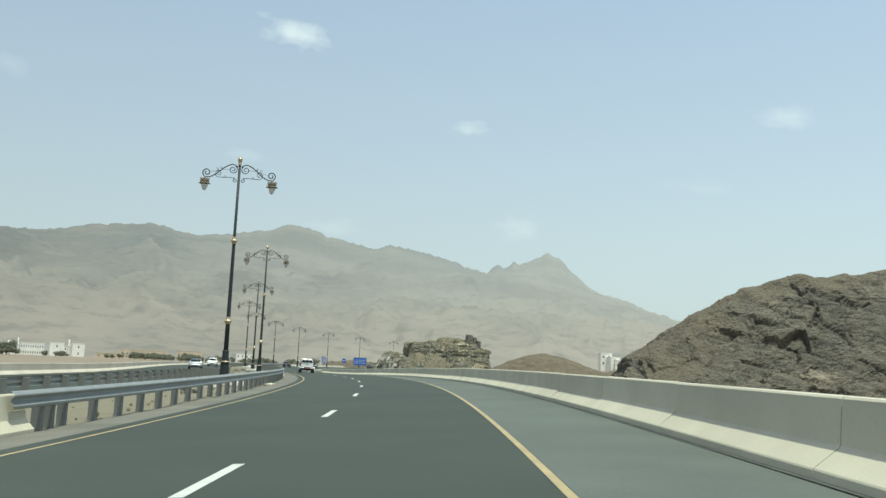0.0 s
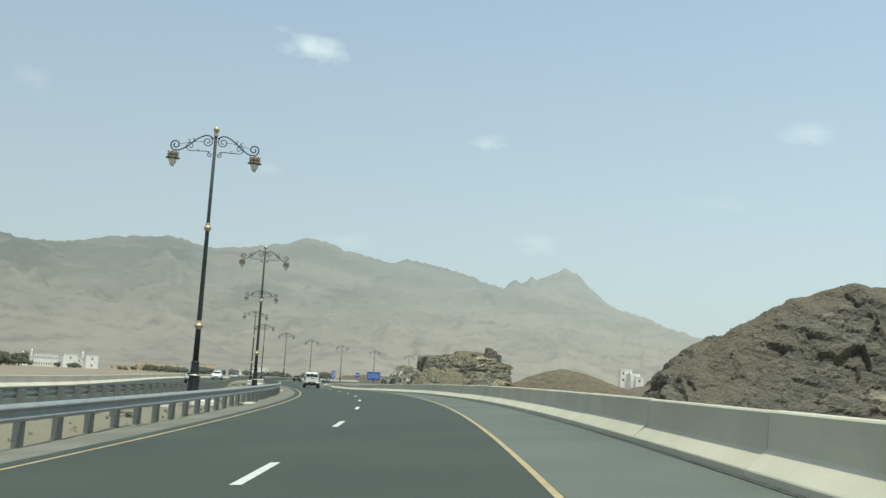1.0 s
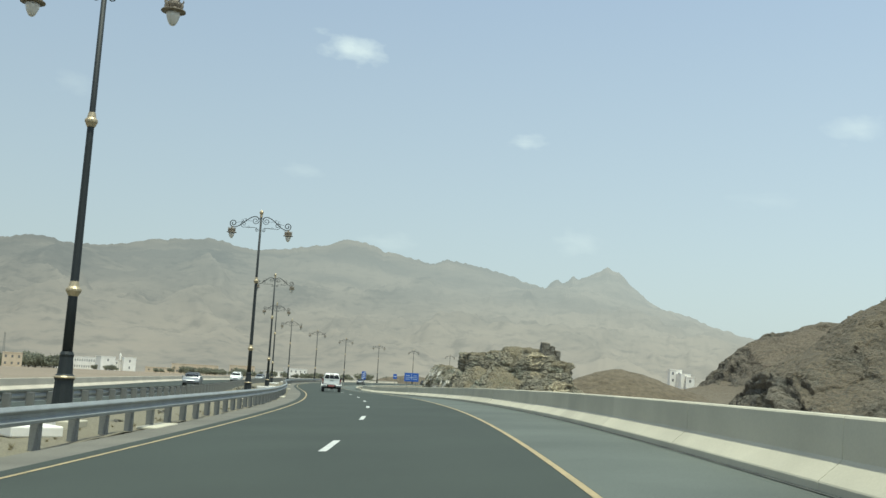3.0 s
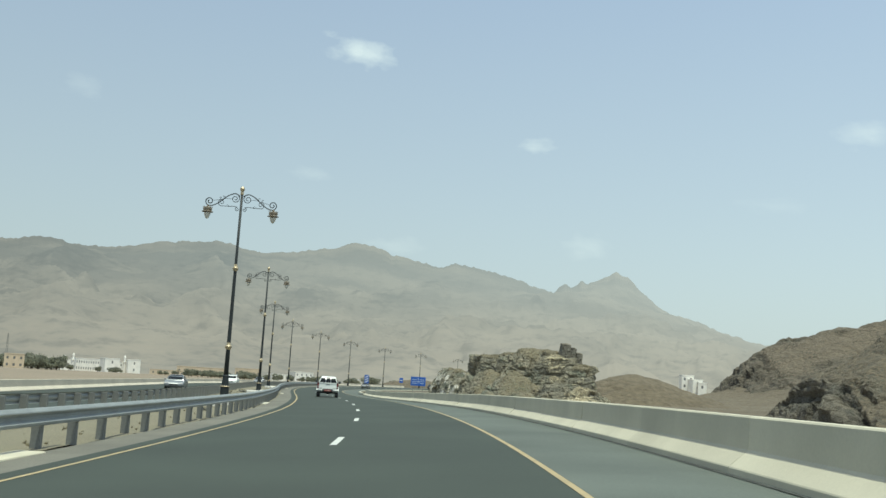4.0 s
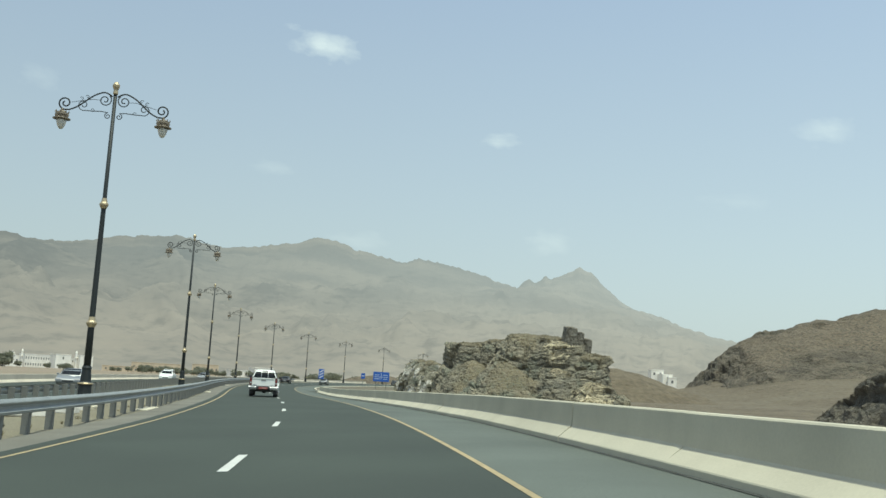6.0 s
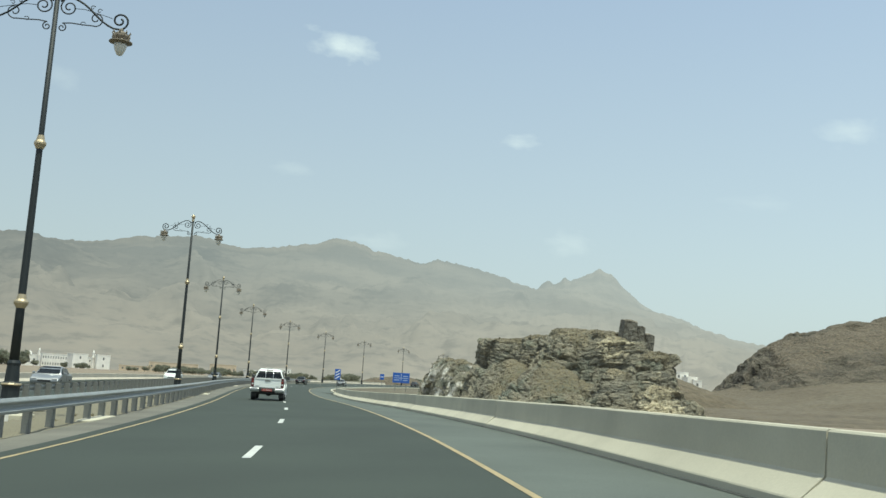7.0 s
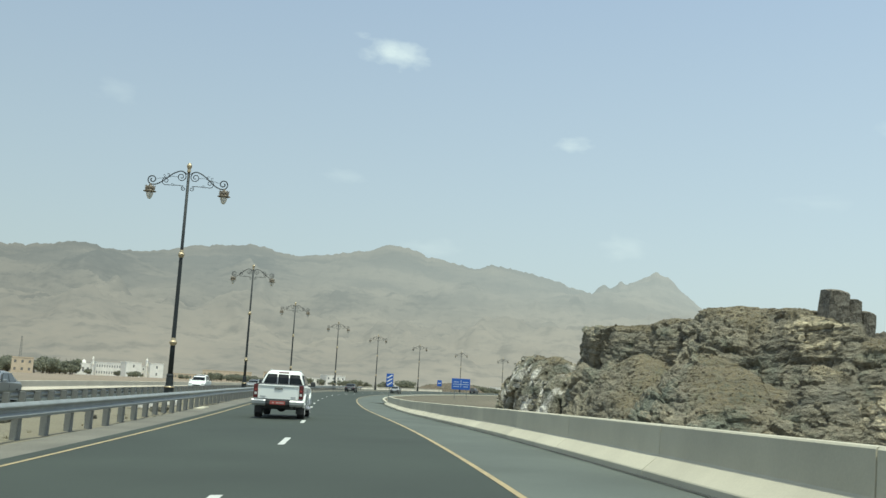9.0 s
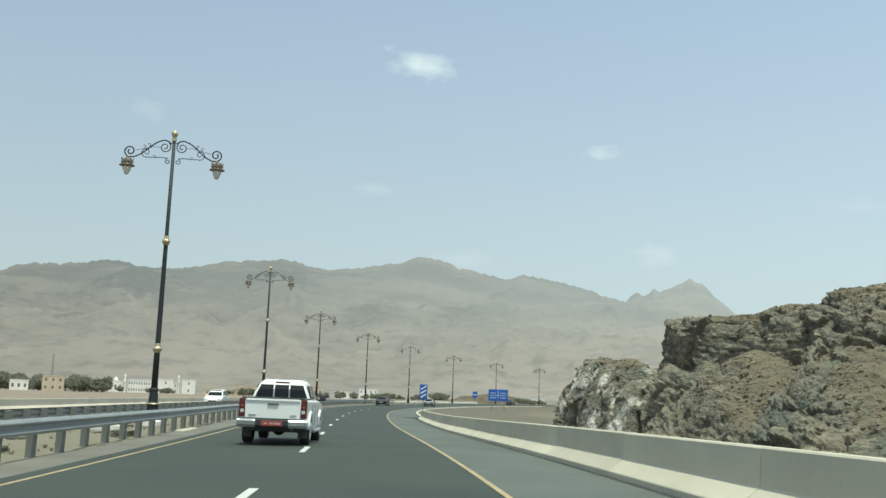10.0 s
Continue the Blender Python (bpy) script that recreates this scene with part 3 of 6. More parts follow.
def mountain_material():
    """Bare rock; daylight scattered in kilometres of dusty air is painted on as emission."""
    m = bpy.data.materials.new("hazed_mountain_rock")
    m.use_nodes = True
    n, l = m.node_tree.nodes, m.node_tree.links
    b = n["Principled BSDF"]
    b.inputs["Roughness"].default_value, b.inputs["Specular IOR Level"].default_value = 1.0, 0.0
    co, cut = n.new("ShaderNodeTexCoord"), n.new("ShaderNodeSeparateXYZ")
    l.new(co.outputs["Object"], cut.inputs[0])
    beds = n.new("ShaderNodeMapping")
    beds.inputs["Rotation"].default_value, beds.inputs["Scale"].default_value = (0.0, 0.2, 0.0), (1, 1, 3.0)
    l.new(co.outputs["Object"], beds.inputs["Vector"])

    def noisy(size, detail, rough, vec):
        t = n.new("ShaderNodeTexNoise")
        t.inputs["Scale"].default_value, t.inputs["Detail"].default_value, t.inputs["Roughness"].default_value = 1.0 / size, detail, rough
        l.new(vec, t.inputs["Vector"])
        return t.outputs["Fac"]

    def ranged(v, a, z, lo, hi):
        r = n.new("ShaderNodeMapRange")
        for k, x in (("From Min", a), ("From Max", z), ("To Min", lo), ("To Max", hi)):
            r.inputs[k].default_value = x
        l.new(v, r.inputs["Value"])
        return r.outputs["Result"]

    def maths(kind, a, c):
        x = n.new("ShaderNodeMath")
        x.operation = kind
        for sock, v in zip(x.inputs, (a, c)):
            if isinstance(v, float):
                sock.default_value = v
            else:
                l.new(v, sock)
        return x.outputs[0]

    def mixed(fac, a, c):
        x = n.new("ShaderNodeMix")
        x.data_type = "RGBA"
        l.new(fac, x.inputs[0])
        for sock, v in ((x.inputs[6], a), (x.inputs[7], c)):
            if isinstance(v, tuple):
                sock.default_value = (*v, 1)
            else:
                l.new(v, sock)
        return x.outputs[2]

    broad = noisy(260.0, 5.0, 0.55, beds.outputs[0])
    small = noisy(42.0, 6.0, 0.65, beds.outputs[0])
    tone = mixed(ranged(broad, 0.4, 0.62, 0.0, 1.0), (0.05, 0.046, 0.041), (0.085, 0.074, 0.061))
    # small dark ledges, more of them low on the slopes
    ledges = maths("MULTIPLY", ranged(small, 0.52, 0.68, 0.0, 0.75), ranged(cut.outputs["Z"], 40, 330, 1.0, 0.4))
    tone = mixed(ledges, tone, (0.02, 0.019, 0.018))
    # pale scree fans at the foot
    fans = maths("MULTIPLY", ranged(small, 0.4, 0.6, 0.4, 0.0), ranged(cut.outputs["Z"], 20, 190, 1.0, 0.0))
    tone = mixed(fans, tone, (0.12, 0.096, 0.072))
    for a0, r0, high, wide_a, wide_r in KNOLLS:
        off = n.new("ShaderNodeVectorMath")
        off.operation = "DISTANCE"
        flat = n.new("ShaderNodeVectorMath")
        flat.operation = "MULTIPLY"
        flat.inputs[1].default_value = (1, 0.45, 0)
        l.new(co.outputs["Object"], flat.inputs[0])
        off.inputs[1].default_value = (r0 * math.sin(radians(a0)), 0.45 * (50 + r0 * math.cos(radians(a0))), 0)
        l.new(flat.outputs[0], off.inputs[0])
        near = maths("ADD", ranged(off.outputs["Value"], 0.0, radians(wide_a) * r0 * 1.6, 0.2, -0.4), small)
        tone = mixed(ranged(near, 0.36, 0.66, 0.0, 0.85), tone, (0.022, 0.022, 0.022))
    # lower, nearer slopes lose less of their colour to the painted haze
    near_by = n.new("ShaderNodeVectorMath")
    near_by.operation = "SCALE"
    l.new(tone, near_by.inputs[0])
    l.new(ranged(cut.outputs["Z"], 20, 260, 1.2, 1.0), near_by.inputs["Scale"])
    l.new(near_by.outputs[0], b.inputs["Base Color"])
    # painted haze: warm and weaker low, cooler, stronger above; brighter on the sun's side
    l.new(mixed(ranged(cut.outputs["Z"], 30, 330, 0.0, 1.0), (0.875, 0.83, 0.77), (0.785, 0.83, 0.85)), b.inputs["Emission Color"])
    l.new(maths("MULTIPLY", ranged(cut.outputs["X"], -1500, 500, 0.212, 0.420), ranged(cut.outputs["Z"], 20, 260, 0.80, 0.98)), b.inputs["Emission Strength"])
    return m


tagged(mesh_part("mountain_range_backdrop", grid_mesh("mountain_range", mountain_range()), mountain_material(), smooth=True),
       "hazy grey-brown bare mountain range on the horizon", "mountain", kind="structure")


# ---- rocky hills and outcrops ----
def hashed(a, b, c, seed):
    """A random number from 0 to 1 for whole numbers a, b, c, on arrays."""
    v = (a.astype(np.int64) * 374761393 + b.astype(np.int64) * 668265263 + c.astype(np.int64) * 2147483647 + seed * 144269) & 0xFFFFFFFF
    v = ((v ^ (v >> 13)) * 1274126177) & 0xFFFFFFFF
    v = ((v ^ (v >> 16)) * 2246822519) & 0xFFFFFFFF
    return ((v ^ (v >> 15)) & 0xFFFF) / 65535.0


def slabs(p, thick, wide, dip, seed):
    """Bedded rock split by joints: for each point its block's random number, the slant of the block's face, and the metres to its nearest joint."""
    bed = Matrix.Rotation(radians(dip[2]), 3, "Z") @ Euler((radians(dip[0]), radians(dip[1]), 0)).to_matrix()
    q = p @ np.array(bed)
    b = q[:, 2] / thick + 0.45 * smooth_noise(q[:, 0], q[:, 1], wide * 2.3, seed)
    k = np.floor(b)
    u, v = q[:, 0] / wide + 9.7 * hashed(k, k * 0, k * 0 + 3, seed), q[:, 1] / wide + 7.3 * hashed(k, k * 0, k * 0 + 5, seed)
    iu, iv = np.floor(u), np.floor(v)
    best, second = np.full(len(p), 9.0), np.full(len(p), 9.0)
    cu, cv, pu, pv = iu.copy(), iv.copy(), u * 0, v * 0
    for du in (-1, 0, 1):
        for dv in (-1, 0, 1):
            su = iu + du + 0.1 + 0.8 * hashed(iu + du, iv + dv, k, seed + 1)
            sv = iv + dv + 0.1 + 0.8 * hashed(iu + du, iv + dv, k, seed + 2)
            d = np.hypot(u - su, v - sv)
            hit = d < best
            second = np.where(hit, best, np.minimum(second, d))
            best = np.where(hit, d, best)
            cu, cv, pu, pv = np.where(hit, iu + du, cu), np.where(hit, iv + dv, cv), np.where(hit, u - su, pu), np.where(hit, v - sv, pv)
    r = hashed(cu, cv, k, seed + 3)
    slant = pu * (hashed(cu, cv, k, seed + 4) - 0.5) + pv * (hashed(cu, cv, k, seed + 5) - 0.5) + (b - k - 0.5) * (hashed(cu, cv, k, seed + 6) - 0.3) * 0.8
    joint = np.minimum((second - best) * wide * 0.5, np.minimum(b - k, 1 - b + k) * thick)
    return r, slant, joint


def broken(ob, rock, seed):
    """Breaks a smooth rock into bedded, jointed blocks along its normals. rock: rows of bed thickness, block width, depth of relief; and the dip, and how smooth scree lies."""
    me = ob.data
    n = len(me.vertices)
    co, no = np.empty(n * 3), np.empty(n * 3)
    me.vertices.foreach_get("co", co)
    me.vertex_normals.foreach_get("vector", no)
    co, no = co.reshape(-1, 3), no.reshape(-1, 3)
    size = rock["rows"][0][1]
    warp = np.stack([smooth_noise(co[:, 0] + co[:, 2], co[:, 1], size * 1.3, seed + i) for i in range(3)], -1) * size * 0.09
    fine = fractal(co[:, 0] + 0.4 * co[:, 2], co[:, 1] + 0.7 * co[:, 2], size * 0.35, 4, 0.6, seed + 60)
    lie = np.clip((no[:, 2] + 0.12 * fractal(co[:, 0], co[:, 1], size * 1.5, 3, 0.5, seed + 31) - rock["lie"]) / 0.12, 0, 1)  # loose scree on the gentler slopes
    out, tone = np.zeros(n), np.zeros(n)
    for i, (thick, wide, depth) in enumerate(rock["rows"]):
        r, slant, joint = slabs(co + warp, thick, wide, rock["dip"], seed + 11 * i)
        out += depth * (1 - rock["scree"] * lie) * (r - 0.5 + 0.9 * slant - 0.25 * np.exp(-joint / (0.05 * wide)))
        tone += (r - 0.5) * (0.36, 0.36, 0.3, 0.15)[i]
    out += rock["rows"][-1][2] * (0.5 + 0.6 * lie) * fine
    co += no * out[:, None]
    me.vertices.foreach_set("co", co.ravel())
    for name, values in (("tone", 0.5 + tone * (1 - 0.7 * lie)), ("scree", lie)):
        me.attributes.new(name, "FLOAT", "POINT").data.foreach_set("value", values)
    me.update()
    return lie


def solid(name, pts, deep, voxel):
    """A closed body under a sheet of points, meshed evenly all over."""
    r, c, _ = pts.shape
    bm = bmesh.new()
    top = [[bm.verts.new(p) for p in row] for row in pts.tolist()]
    for a, b in zip(top, top[1:]):
        for i in range(c - 1):
            bm.faces.new((a[i], a[i + 1], b[i + 1], b[i]))
    rim = [top[0][i] for i in range(c)] + [top[j][c - 1] for j in range(1, r)] + [top[r - 1][i] for i in range(c - 2, -1, -1)] + [top[j][0] for j in range(r - 2, 0, -1)]
    low = [bm.verts.new((v.co.x, v.co.y, deep)) for v in rim]
    for i in range(len(rim)):
        j = (i + 1) % len(rim)
        bm.faces.new((rim[j], rim[i], low[i], low[j]))
    bm.faces.new(low[::-1])
    rough_me = bpy.data.meshes.new(name)
    bm.to_mesh(rough_me)
    bm.free()
    ob = new(name, rough_me)
    mod = ob.modifiers.new("even", "REMESH")
    mod.mode, mod.voxel_size, mod.adaptivity = "VOXEL", voxel, 0.0
    me = bpy.data.meshes.new_from_object(ob.evaluated_get(bpy.context.evaluated_depsgraph_get()))
    bpy.data.objects.remove(ob)
    bpy.data.meshes.remove(rough_me)
    return me


def heap(name, x0, x1, y0, y1, voxel, shape, mat, rock, label="", parent=None, rough=1.0, size=4.0, seed=7, floor=-1.6):
    """A rock mass standing on the ground, broken into blocks; its foot sinks under the ground."""
    step = voxel * 1.6
    gx, gy = np.meshgrid(np.arange(x0, x1 + step, step), np.arange(y0, y1 + step, step))
    h = shape(gx, gy)
    k = np.clip((h + 1.5) / (rough * 3.0), 0, 1)
    z = np.maximum(h + k * rough * (0.3 * fractal(gx, gy, size * 1.6, 3, 0.5, seed, True) - 0.1), floor)
    me = solid(name, np.stack([gx, gy, z], -1), floor - 1.0, voxel)
    bm = bmesh.new()
    bm.from_mesh(me)
    bmesh.ops.delete(bm, geom=[f for f in bm.faces if max(v.co.z for v in f.verts) < floor + 0.3], context="FACES")
    bm.to_mesh(me)
    bm.free()
    me.materials.clear()
    ob = mesh_part(name, me, mat, parent, label)
    broken(ob, rock, seed)
    return ob


def bumps(items, base=-3.0):
    """Rounded humps: x, y, height, half-widths, turn, steepness."""
    def f(x, y):
        out = np.full_like(x, base)
        for cx, cy, h, rx, ry, turn, p in items:
            c, s = math.cos(radians(turn)), math.sin(radians(turn))
            u, v = ((x - cx) * c + (y - cy) * s) / rx, (-(x - cx) * s + (y - cy) * c) / ry
            d = np.sqrt(u * u + v * v)
            out = np.maximum(out, base + (h - base) * np.clip(1 - d ** p, 0, 1))
        return out
    return f


def crest(xs, hs, yc, front, back, p=1.5, base=-3.0):
    """A long hill whose crest height is known along x."""
    def f(x, y):
        h = np.interp(x, xs, hs)
        v = np.where(y < yc, (yc - y) / front, (y - yc) / back)
        return base + (h - base) * np.clip(1 - np.clip(v, 0, None) ** p, 0, 1)
    return f


def boulder_mesh(name, seed, mat, rough=0.3, soft=0.16):
    bm = bmesh.new()
    bmesh.ops.create_cube(bm, size=1.5)
    bmesh.ops.subdivide_edges(bm, edges=bm.edges[:], cuts=2, use_grid_fill=True)
    for v in bm.verts:
        q = v.co * 0.9 + Vector((seed * 7.7, seed * 3.1, 0))
        v.co = v.co * (1 - soft * (v.co.length - 0.9)) + rough * noise.noise_vector(q)
    me = bpy.data.meshes.new(name)
    bm.to_mesh(me)
    bm.free()
    me.materials.append(mat)
    return me


BOULDERS = [boulder_mesh("boulder", i, rock_block, 0.24) for i in range(4)]
PALE_BOULDERS = [boulder_mesh("boulder", i + 9, pale_block, 0.24) for i in range(2)]
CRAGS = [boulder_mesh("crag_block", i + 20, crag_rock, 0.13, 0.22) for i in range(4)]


def strew(parent, mass, count, x0, x1, y0, y1, lo, hi, seed, zmin=0.2, meshes=None):
    """Loose blocks lying on a rock mass, as parts of it."""
    rnd = random.Random(seed)
    co = np.empty(len(mass.data.vertices) * 3)
    mass.data.vertices.foreach_get("co", co)
    co = co.reshape(-1, 3)
    co = co[(co[:, 0] > x0) & (co[:, 0] < x1) & (co[:, 1] > y0) & (co[:, 1] < y1) & (co[:, 2] > zmin)]
    for _ in range(count):
        x, y, z = co[rnd.randrange(len(co))]
        r = lo + (hi - lo) * rnd.random() ** 2
        b = mesh_part("boulder", rnd.choice(meshes or BOULDERS), None, parent)
        b.matrix_basis = pose(x, y, z - 0.15 * r, rnd.uniform(-14, 10), rnd.uniform(-6, 18), rnd.uniform(-60, 60)) @ Matrix.Diagonal((r * rnd.uniform(0.8, 1.3), r, r * rnd.uniform(0.45, 0.8), 1))


# beds: thickness, block width, relief; dip; where scree lies and how much it smooths
BEDDED = dict(rows=((1.7, 4.2, 0.5), (0.6, 1.6, 0.27), (0.22, 0.75, 0.12), (0.11, 0.34, 0.04)), dip=(7, -9, 25), lie=0.75, scree=0.7)
SHATTERED = dict(rows=((1.5, 2.2, 0.4), (0.7, 0.9, 0.16), (0.3, 0.4, 0.06), (0.12, 0.2, 0.025)), dip=(62, -25, 10), lie=0.78, scree=0.7)
TILTED = dict(rows=((4.0, 9.0, 0.8), (1.6, 4.2, 0.55), (0.7, 1.9, 0.26), (0.3, 0.9, 0.08)), dip=(10, 14, 30), lie=0.70, scree=0.75)
BROAD = dict(rows=((7.0, 20.0, 2.2), (3.0, 9.0, 1.0), (1.6, 4.0, 0.4)), dip=(5, 10, 30), lie=0.84, scree=0.85)
LOOSE = dict(rows=((2.0, 6.0, 0.4), (1.0, 2.6, 0.22), (0.5, 1.2, 0.12)), dip=(5, 5, 0), lie=0.5, scree=0.8)



def rubble(parent, mass, count, lo, hi, seed, mat, label):
    """Small angular stones lying thick on the scree of a rock mass."""
    rnd = np.random.default_rng(seed)
    n = len(mass.data.vertices)
    co, lie = np.empty(n * 3), np.empty(n)
    mass.data.vertices.foreach_get("co", co)
    mass.data.attributes["scree"].data.foreach_get("value", lie)
    co = co.reshape(-1, 3)[lie > 0.35]
    at = co[rnd.integers(0, len(co), count)]
    r = lo + (hi - lo) * rnd.random(count) ** 3
    cube = np.array([(x, y, z) for z in (-1, 1) for y in (-1, 1) for x in (-1, 1)], float)
    pts = cube[None] * rnd.uniform(0.45, 1.0, (count, 1, 3)) * (1, 1, 0.42) + rnd.normal(0, 0.22, (count, 8, 3))
    a, t = rnd.uniform(0, 6.3, count), rnd.normal(0, 0.35, count)
    x, y, z = pts[..., 0], pts[..., 1], pts[..., 2]
    x, z = x * np.cos(t)[:, None] - z * np.sin(t)[:, None], x * np.sin(t)[:, None] + z * np.cos(t)[:, None]
    x, y = x * np.cos(a)[:, None] - y * np.sin(a)[:, None], x * np.sin(a)[:, None] + y * np.cos(a)[:, None]
    pts = np.stack([x, y, z], -1) * r[:, None, None] + at[:, None] + np.array((0, 0, 0.02)) * r[:, None, None]
    quads = np.array([(0, 2, 3, 1), (4, 5, 7, 6), (0, 1, 5, 4), (2, 6, 7, 3), (0, 4, 6, 2), (1, 3, 7, 5)])
    me = bpy.data.meshes.new("rubble")
    me.from_pydata(pts.reshape(-1, 3).tolist(), [], (quads[None] + 8 * np.arange(count)[:, None, None]).reshape(-1, 4).tolist())
    return tagged(mesh_part("rubble", me, mat, parent, label), kind="stuff")


outcrop = thing("rock_outcrop", "rugged brown and grey rock outcrop standing behind the barrier", "rock")
mass = heap("rock_mass", -7.5, 12, 116, 146, 0.085, bumps([
    (1.8, 131.0, 5.6, 4.4, 6.5, 8, 3.4), (2.8, 129.4, 5.75, 2.6, 4.2, 0, 4.0), (3.9, 128.6, 5.3, 2.5, 3.4, 0, 5.0), (5.2, 127.2, 4.3, 2.6, 3.6, 0, 3.6), (3.0, 125.9, 3.5, 3.8, 4.0, 0, 1.7), (4.4, 126.6, 3.9, 2.4, 3.2, 0, 2.4), (0.9, 133.0, 5.6, 2.9, 4.2, 10, 3.6), (-0.4, 135.8, 5.2, 3.2, 5.0, 25, 5.0), (-2.8, 138.0, 5.15, 2.2, 4.2, 20, 9.0), (-3.4, 136.8, 3.6, 2.7, 5.0, 20, 3.0), (-4.0, 135.0, 2.4, 3.6, 7.5, 15, 1.5),
    (0.6, 129.5, 3.7, 7.2, 9.5, 8, 1.7), (-2.5, 133.0, 3.4, 5.0, 9.0, 15, 1.6), (5.5, 124.6, 2.4, 3.0, 3.6, 0, 2.8), (6.9, 122.4, 0.9, 3.4, 2.6, 0, 1.8), (-3.4, 131, 2.0, 2.6, 6.0, 8, 2.0)]),
    rock_dark, BEDDED, parent=outcrop, rough=0.8, size=4.2, seed=7)
pale = heap("pale_rock_mass", -15, -1, 134, 158, 0.11, bumps([
    (-6.4, 145.3, 3.75, 2.9, 6.6, 18, 2.9), (-5.1, 141.5, 2.7, 2.8, 4.0, 18, 2.6), (-7.5, 149.5, 2.0, 2.5, 4.0, 15, 3.0), (-4.6, 146.0, 3.2, 2.8, 5.0, 10, 3.4)]),
    rock_pale, SHATTERED, "paler fractured rock shoulder", outcrop, rough=0.85, size=2.8, seed=19)
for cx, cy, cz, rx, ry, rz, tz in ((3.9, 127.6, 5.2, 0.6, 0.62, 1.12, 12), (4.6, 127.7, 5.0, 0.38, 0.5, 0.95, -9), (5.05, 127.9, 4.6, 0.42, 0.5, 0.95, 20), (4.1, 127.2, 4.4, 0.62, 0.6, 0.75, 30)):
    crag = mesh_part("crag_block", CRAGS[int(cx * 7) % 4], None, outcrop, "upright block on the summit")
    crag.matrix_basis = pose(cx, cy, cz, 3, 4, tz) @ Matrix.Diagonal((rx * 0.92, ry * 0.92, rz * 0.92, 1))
strew(outcrop, mass, 200, -7, 9, 118, 134, 0.05, 0.16, 3)
strew(outcrop, pale, 50, -12, -3, 136, 154, 0.1, 0.32, 4, meshes=PALE_BOULDERS)

rubble(outcrop, mass, 3200, 0.015, 0.075, 51, scree_stone, "loose brown stones on the slopes")
rubble(outcrop, pale, 1000, 0.015, 0.07, 52, scree_stone, "loose brown stones on the slopes")

near_hill = thing("rocky_hill", "dark brown rocky hill with broken ledges", "hill")
hill_mass = heap("hill_mass", 14, 84, 92, 150, 0.3, crest(
    [14, 18.5, 20.5, 22.7, 25.5, 28.6, 35.6, 42.7, 51, 62, 75, 84], [-3, -2, 0.8, 4.5, 5.7, 8.0, 13.1, 14.6, 15.5, 15, 12, 8], 118, 17, 26, 1.6),
    rock_hill, TILTED, parent=near_hill, rough=1.6, size=7.0, seed=11)
rubble(near_hill, hill_mass, 1500, 0.04, 0.16, 53, hill_stone, "loose dark stones on the slopes")
far_hill = thing("rocky_hill", "broad brown rocky hill across the sandy valley", "hill")
heap("hill_mass", 70, 330, 380, 550, 1.7, crest(
    [70, 84, 92, 105, 120, 133, 156, 171, 200, 260, 330], [-3, -2, 9, 24, 30, 34.5, 41, 44, 48, 50, 34], 470, 80, 70, 1.4),
    hill_rock, BROAD, parent=far_hill, rough=4.5, size=26.0, seed=13)


def apron(x, y):
    low = ground_height(x, y) + 0.5 * np.clip((y - 165) / 30, 0, 1) * np.clip((x - 18) / 12, 0, 1) - 0.1
    return np.maximum(low, fan(x, y))


fan = crest(
    [44, 56, 70, 88, 105, 133, 171, 260, 340], [-3, -0.5, 3, 7, 13, 18, 22, 25, 14], 462, 240, 30, 0.85)
heap("scree_apron", 16, 340, 160, 480, 2.2, apron, hill_scree, LOOSE, "brown scree apron at the foot of the hill", far_hill, rough=1.1, size=14.0, seed=29)
low_hill = thing("low_hill", "low dark brown rubble hill behind the outcrop", "hill")
heap("hill_mass", 8, 66, 268, 318, 0.8, crest([8, 12, 16, 20, 25, 31, 36, 41, 48, 60, 66], [-3, 0.5, 2.6, 4.6, 6.5, 7.8, 6.9, 5.3, 3.0, -1, -3], 292, 18, 20, 1.5),
     hill_scree, LOOSE, parent=low_hill, rough=0.8, size=6.0, seed=17)
mound = thing("low_hill", "low brown mound far behind the road", "hill")
heap("hill_mass", -90, -28, 590, 650, 1.6, crest([-90, -78, -68, -58, -50, -42, -34, -28], [-9, -2, 3, 4.5, 5.5, 4.5, 0, -8], 620, 22, 22, 1.4, base=-9),
     hill_rock, LOOSE, parent=mound, rough=1.0, size=9.0, seed=23, floor=-6.0)


# ---- concrete barrier along the shoulder ----
PROFILE = [(5.81, -0.16), (5.81, 0.03), (5.82, 0.048), (6.055, 0.235), (6.07, 0.26), (6.085, 0.69), (6.105, 0.712), (6.225, 0.712), (6.245, 0.69), (6.31, 0.26), (6.48, 0.06), (6.48, -0.16)]
# dark strip: tar patches, and the shaded barrier base put into its colour
gutter = road_strip("gutter", [5.73, 5.78, 5.83], S0, 184, tar_shade, step=0.6, dz=-0.052, wave=0.002, label="dark strip of tar and painted shade along the foot of the barrier", category="gutter")
barrier = thing("concrete_barrier", "pale grey concrete road barrier cast in sections", "barrier")
LEN = 6.35
barrier_rnd = random.Random(8)
for i in range(35):
    a = 79.4 - 19 * LEN + i * LEN
    if a + LEN > 184:
        break
    d, e = barrier_rnd.uniform(-0.006, 0.006), barrier_rnd.uniform(-0.016, 0.016)  # sections stand a little out of line
    cast = [(o + d, z + (e if 0.05 < z < 0.5 else 0.3 * e if z > 0.5 else 0)) for o, z in PROFILE]
    part("barrier_section", sweep(cast, a + 0.009, a + LEN - 0.009, 2.0), concrete, barrier)


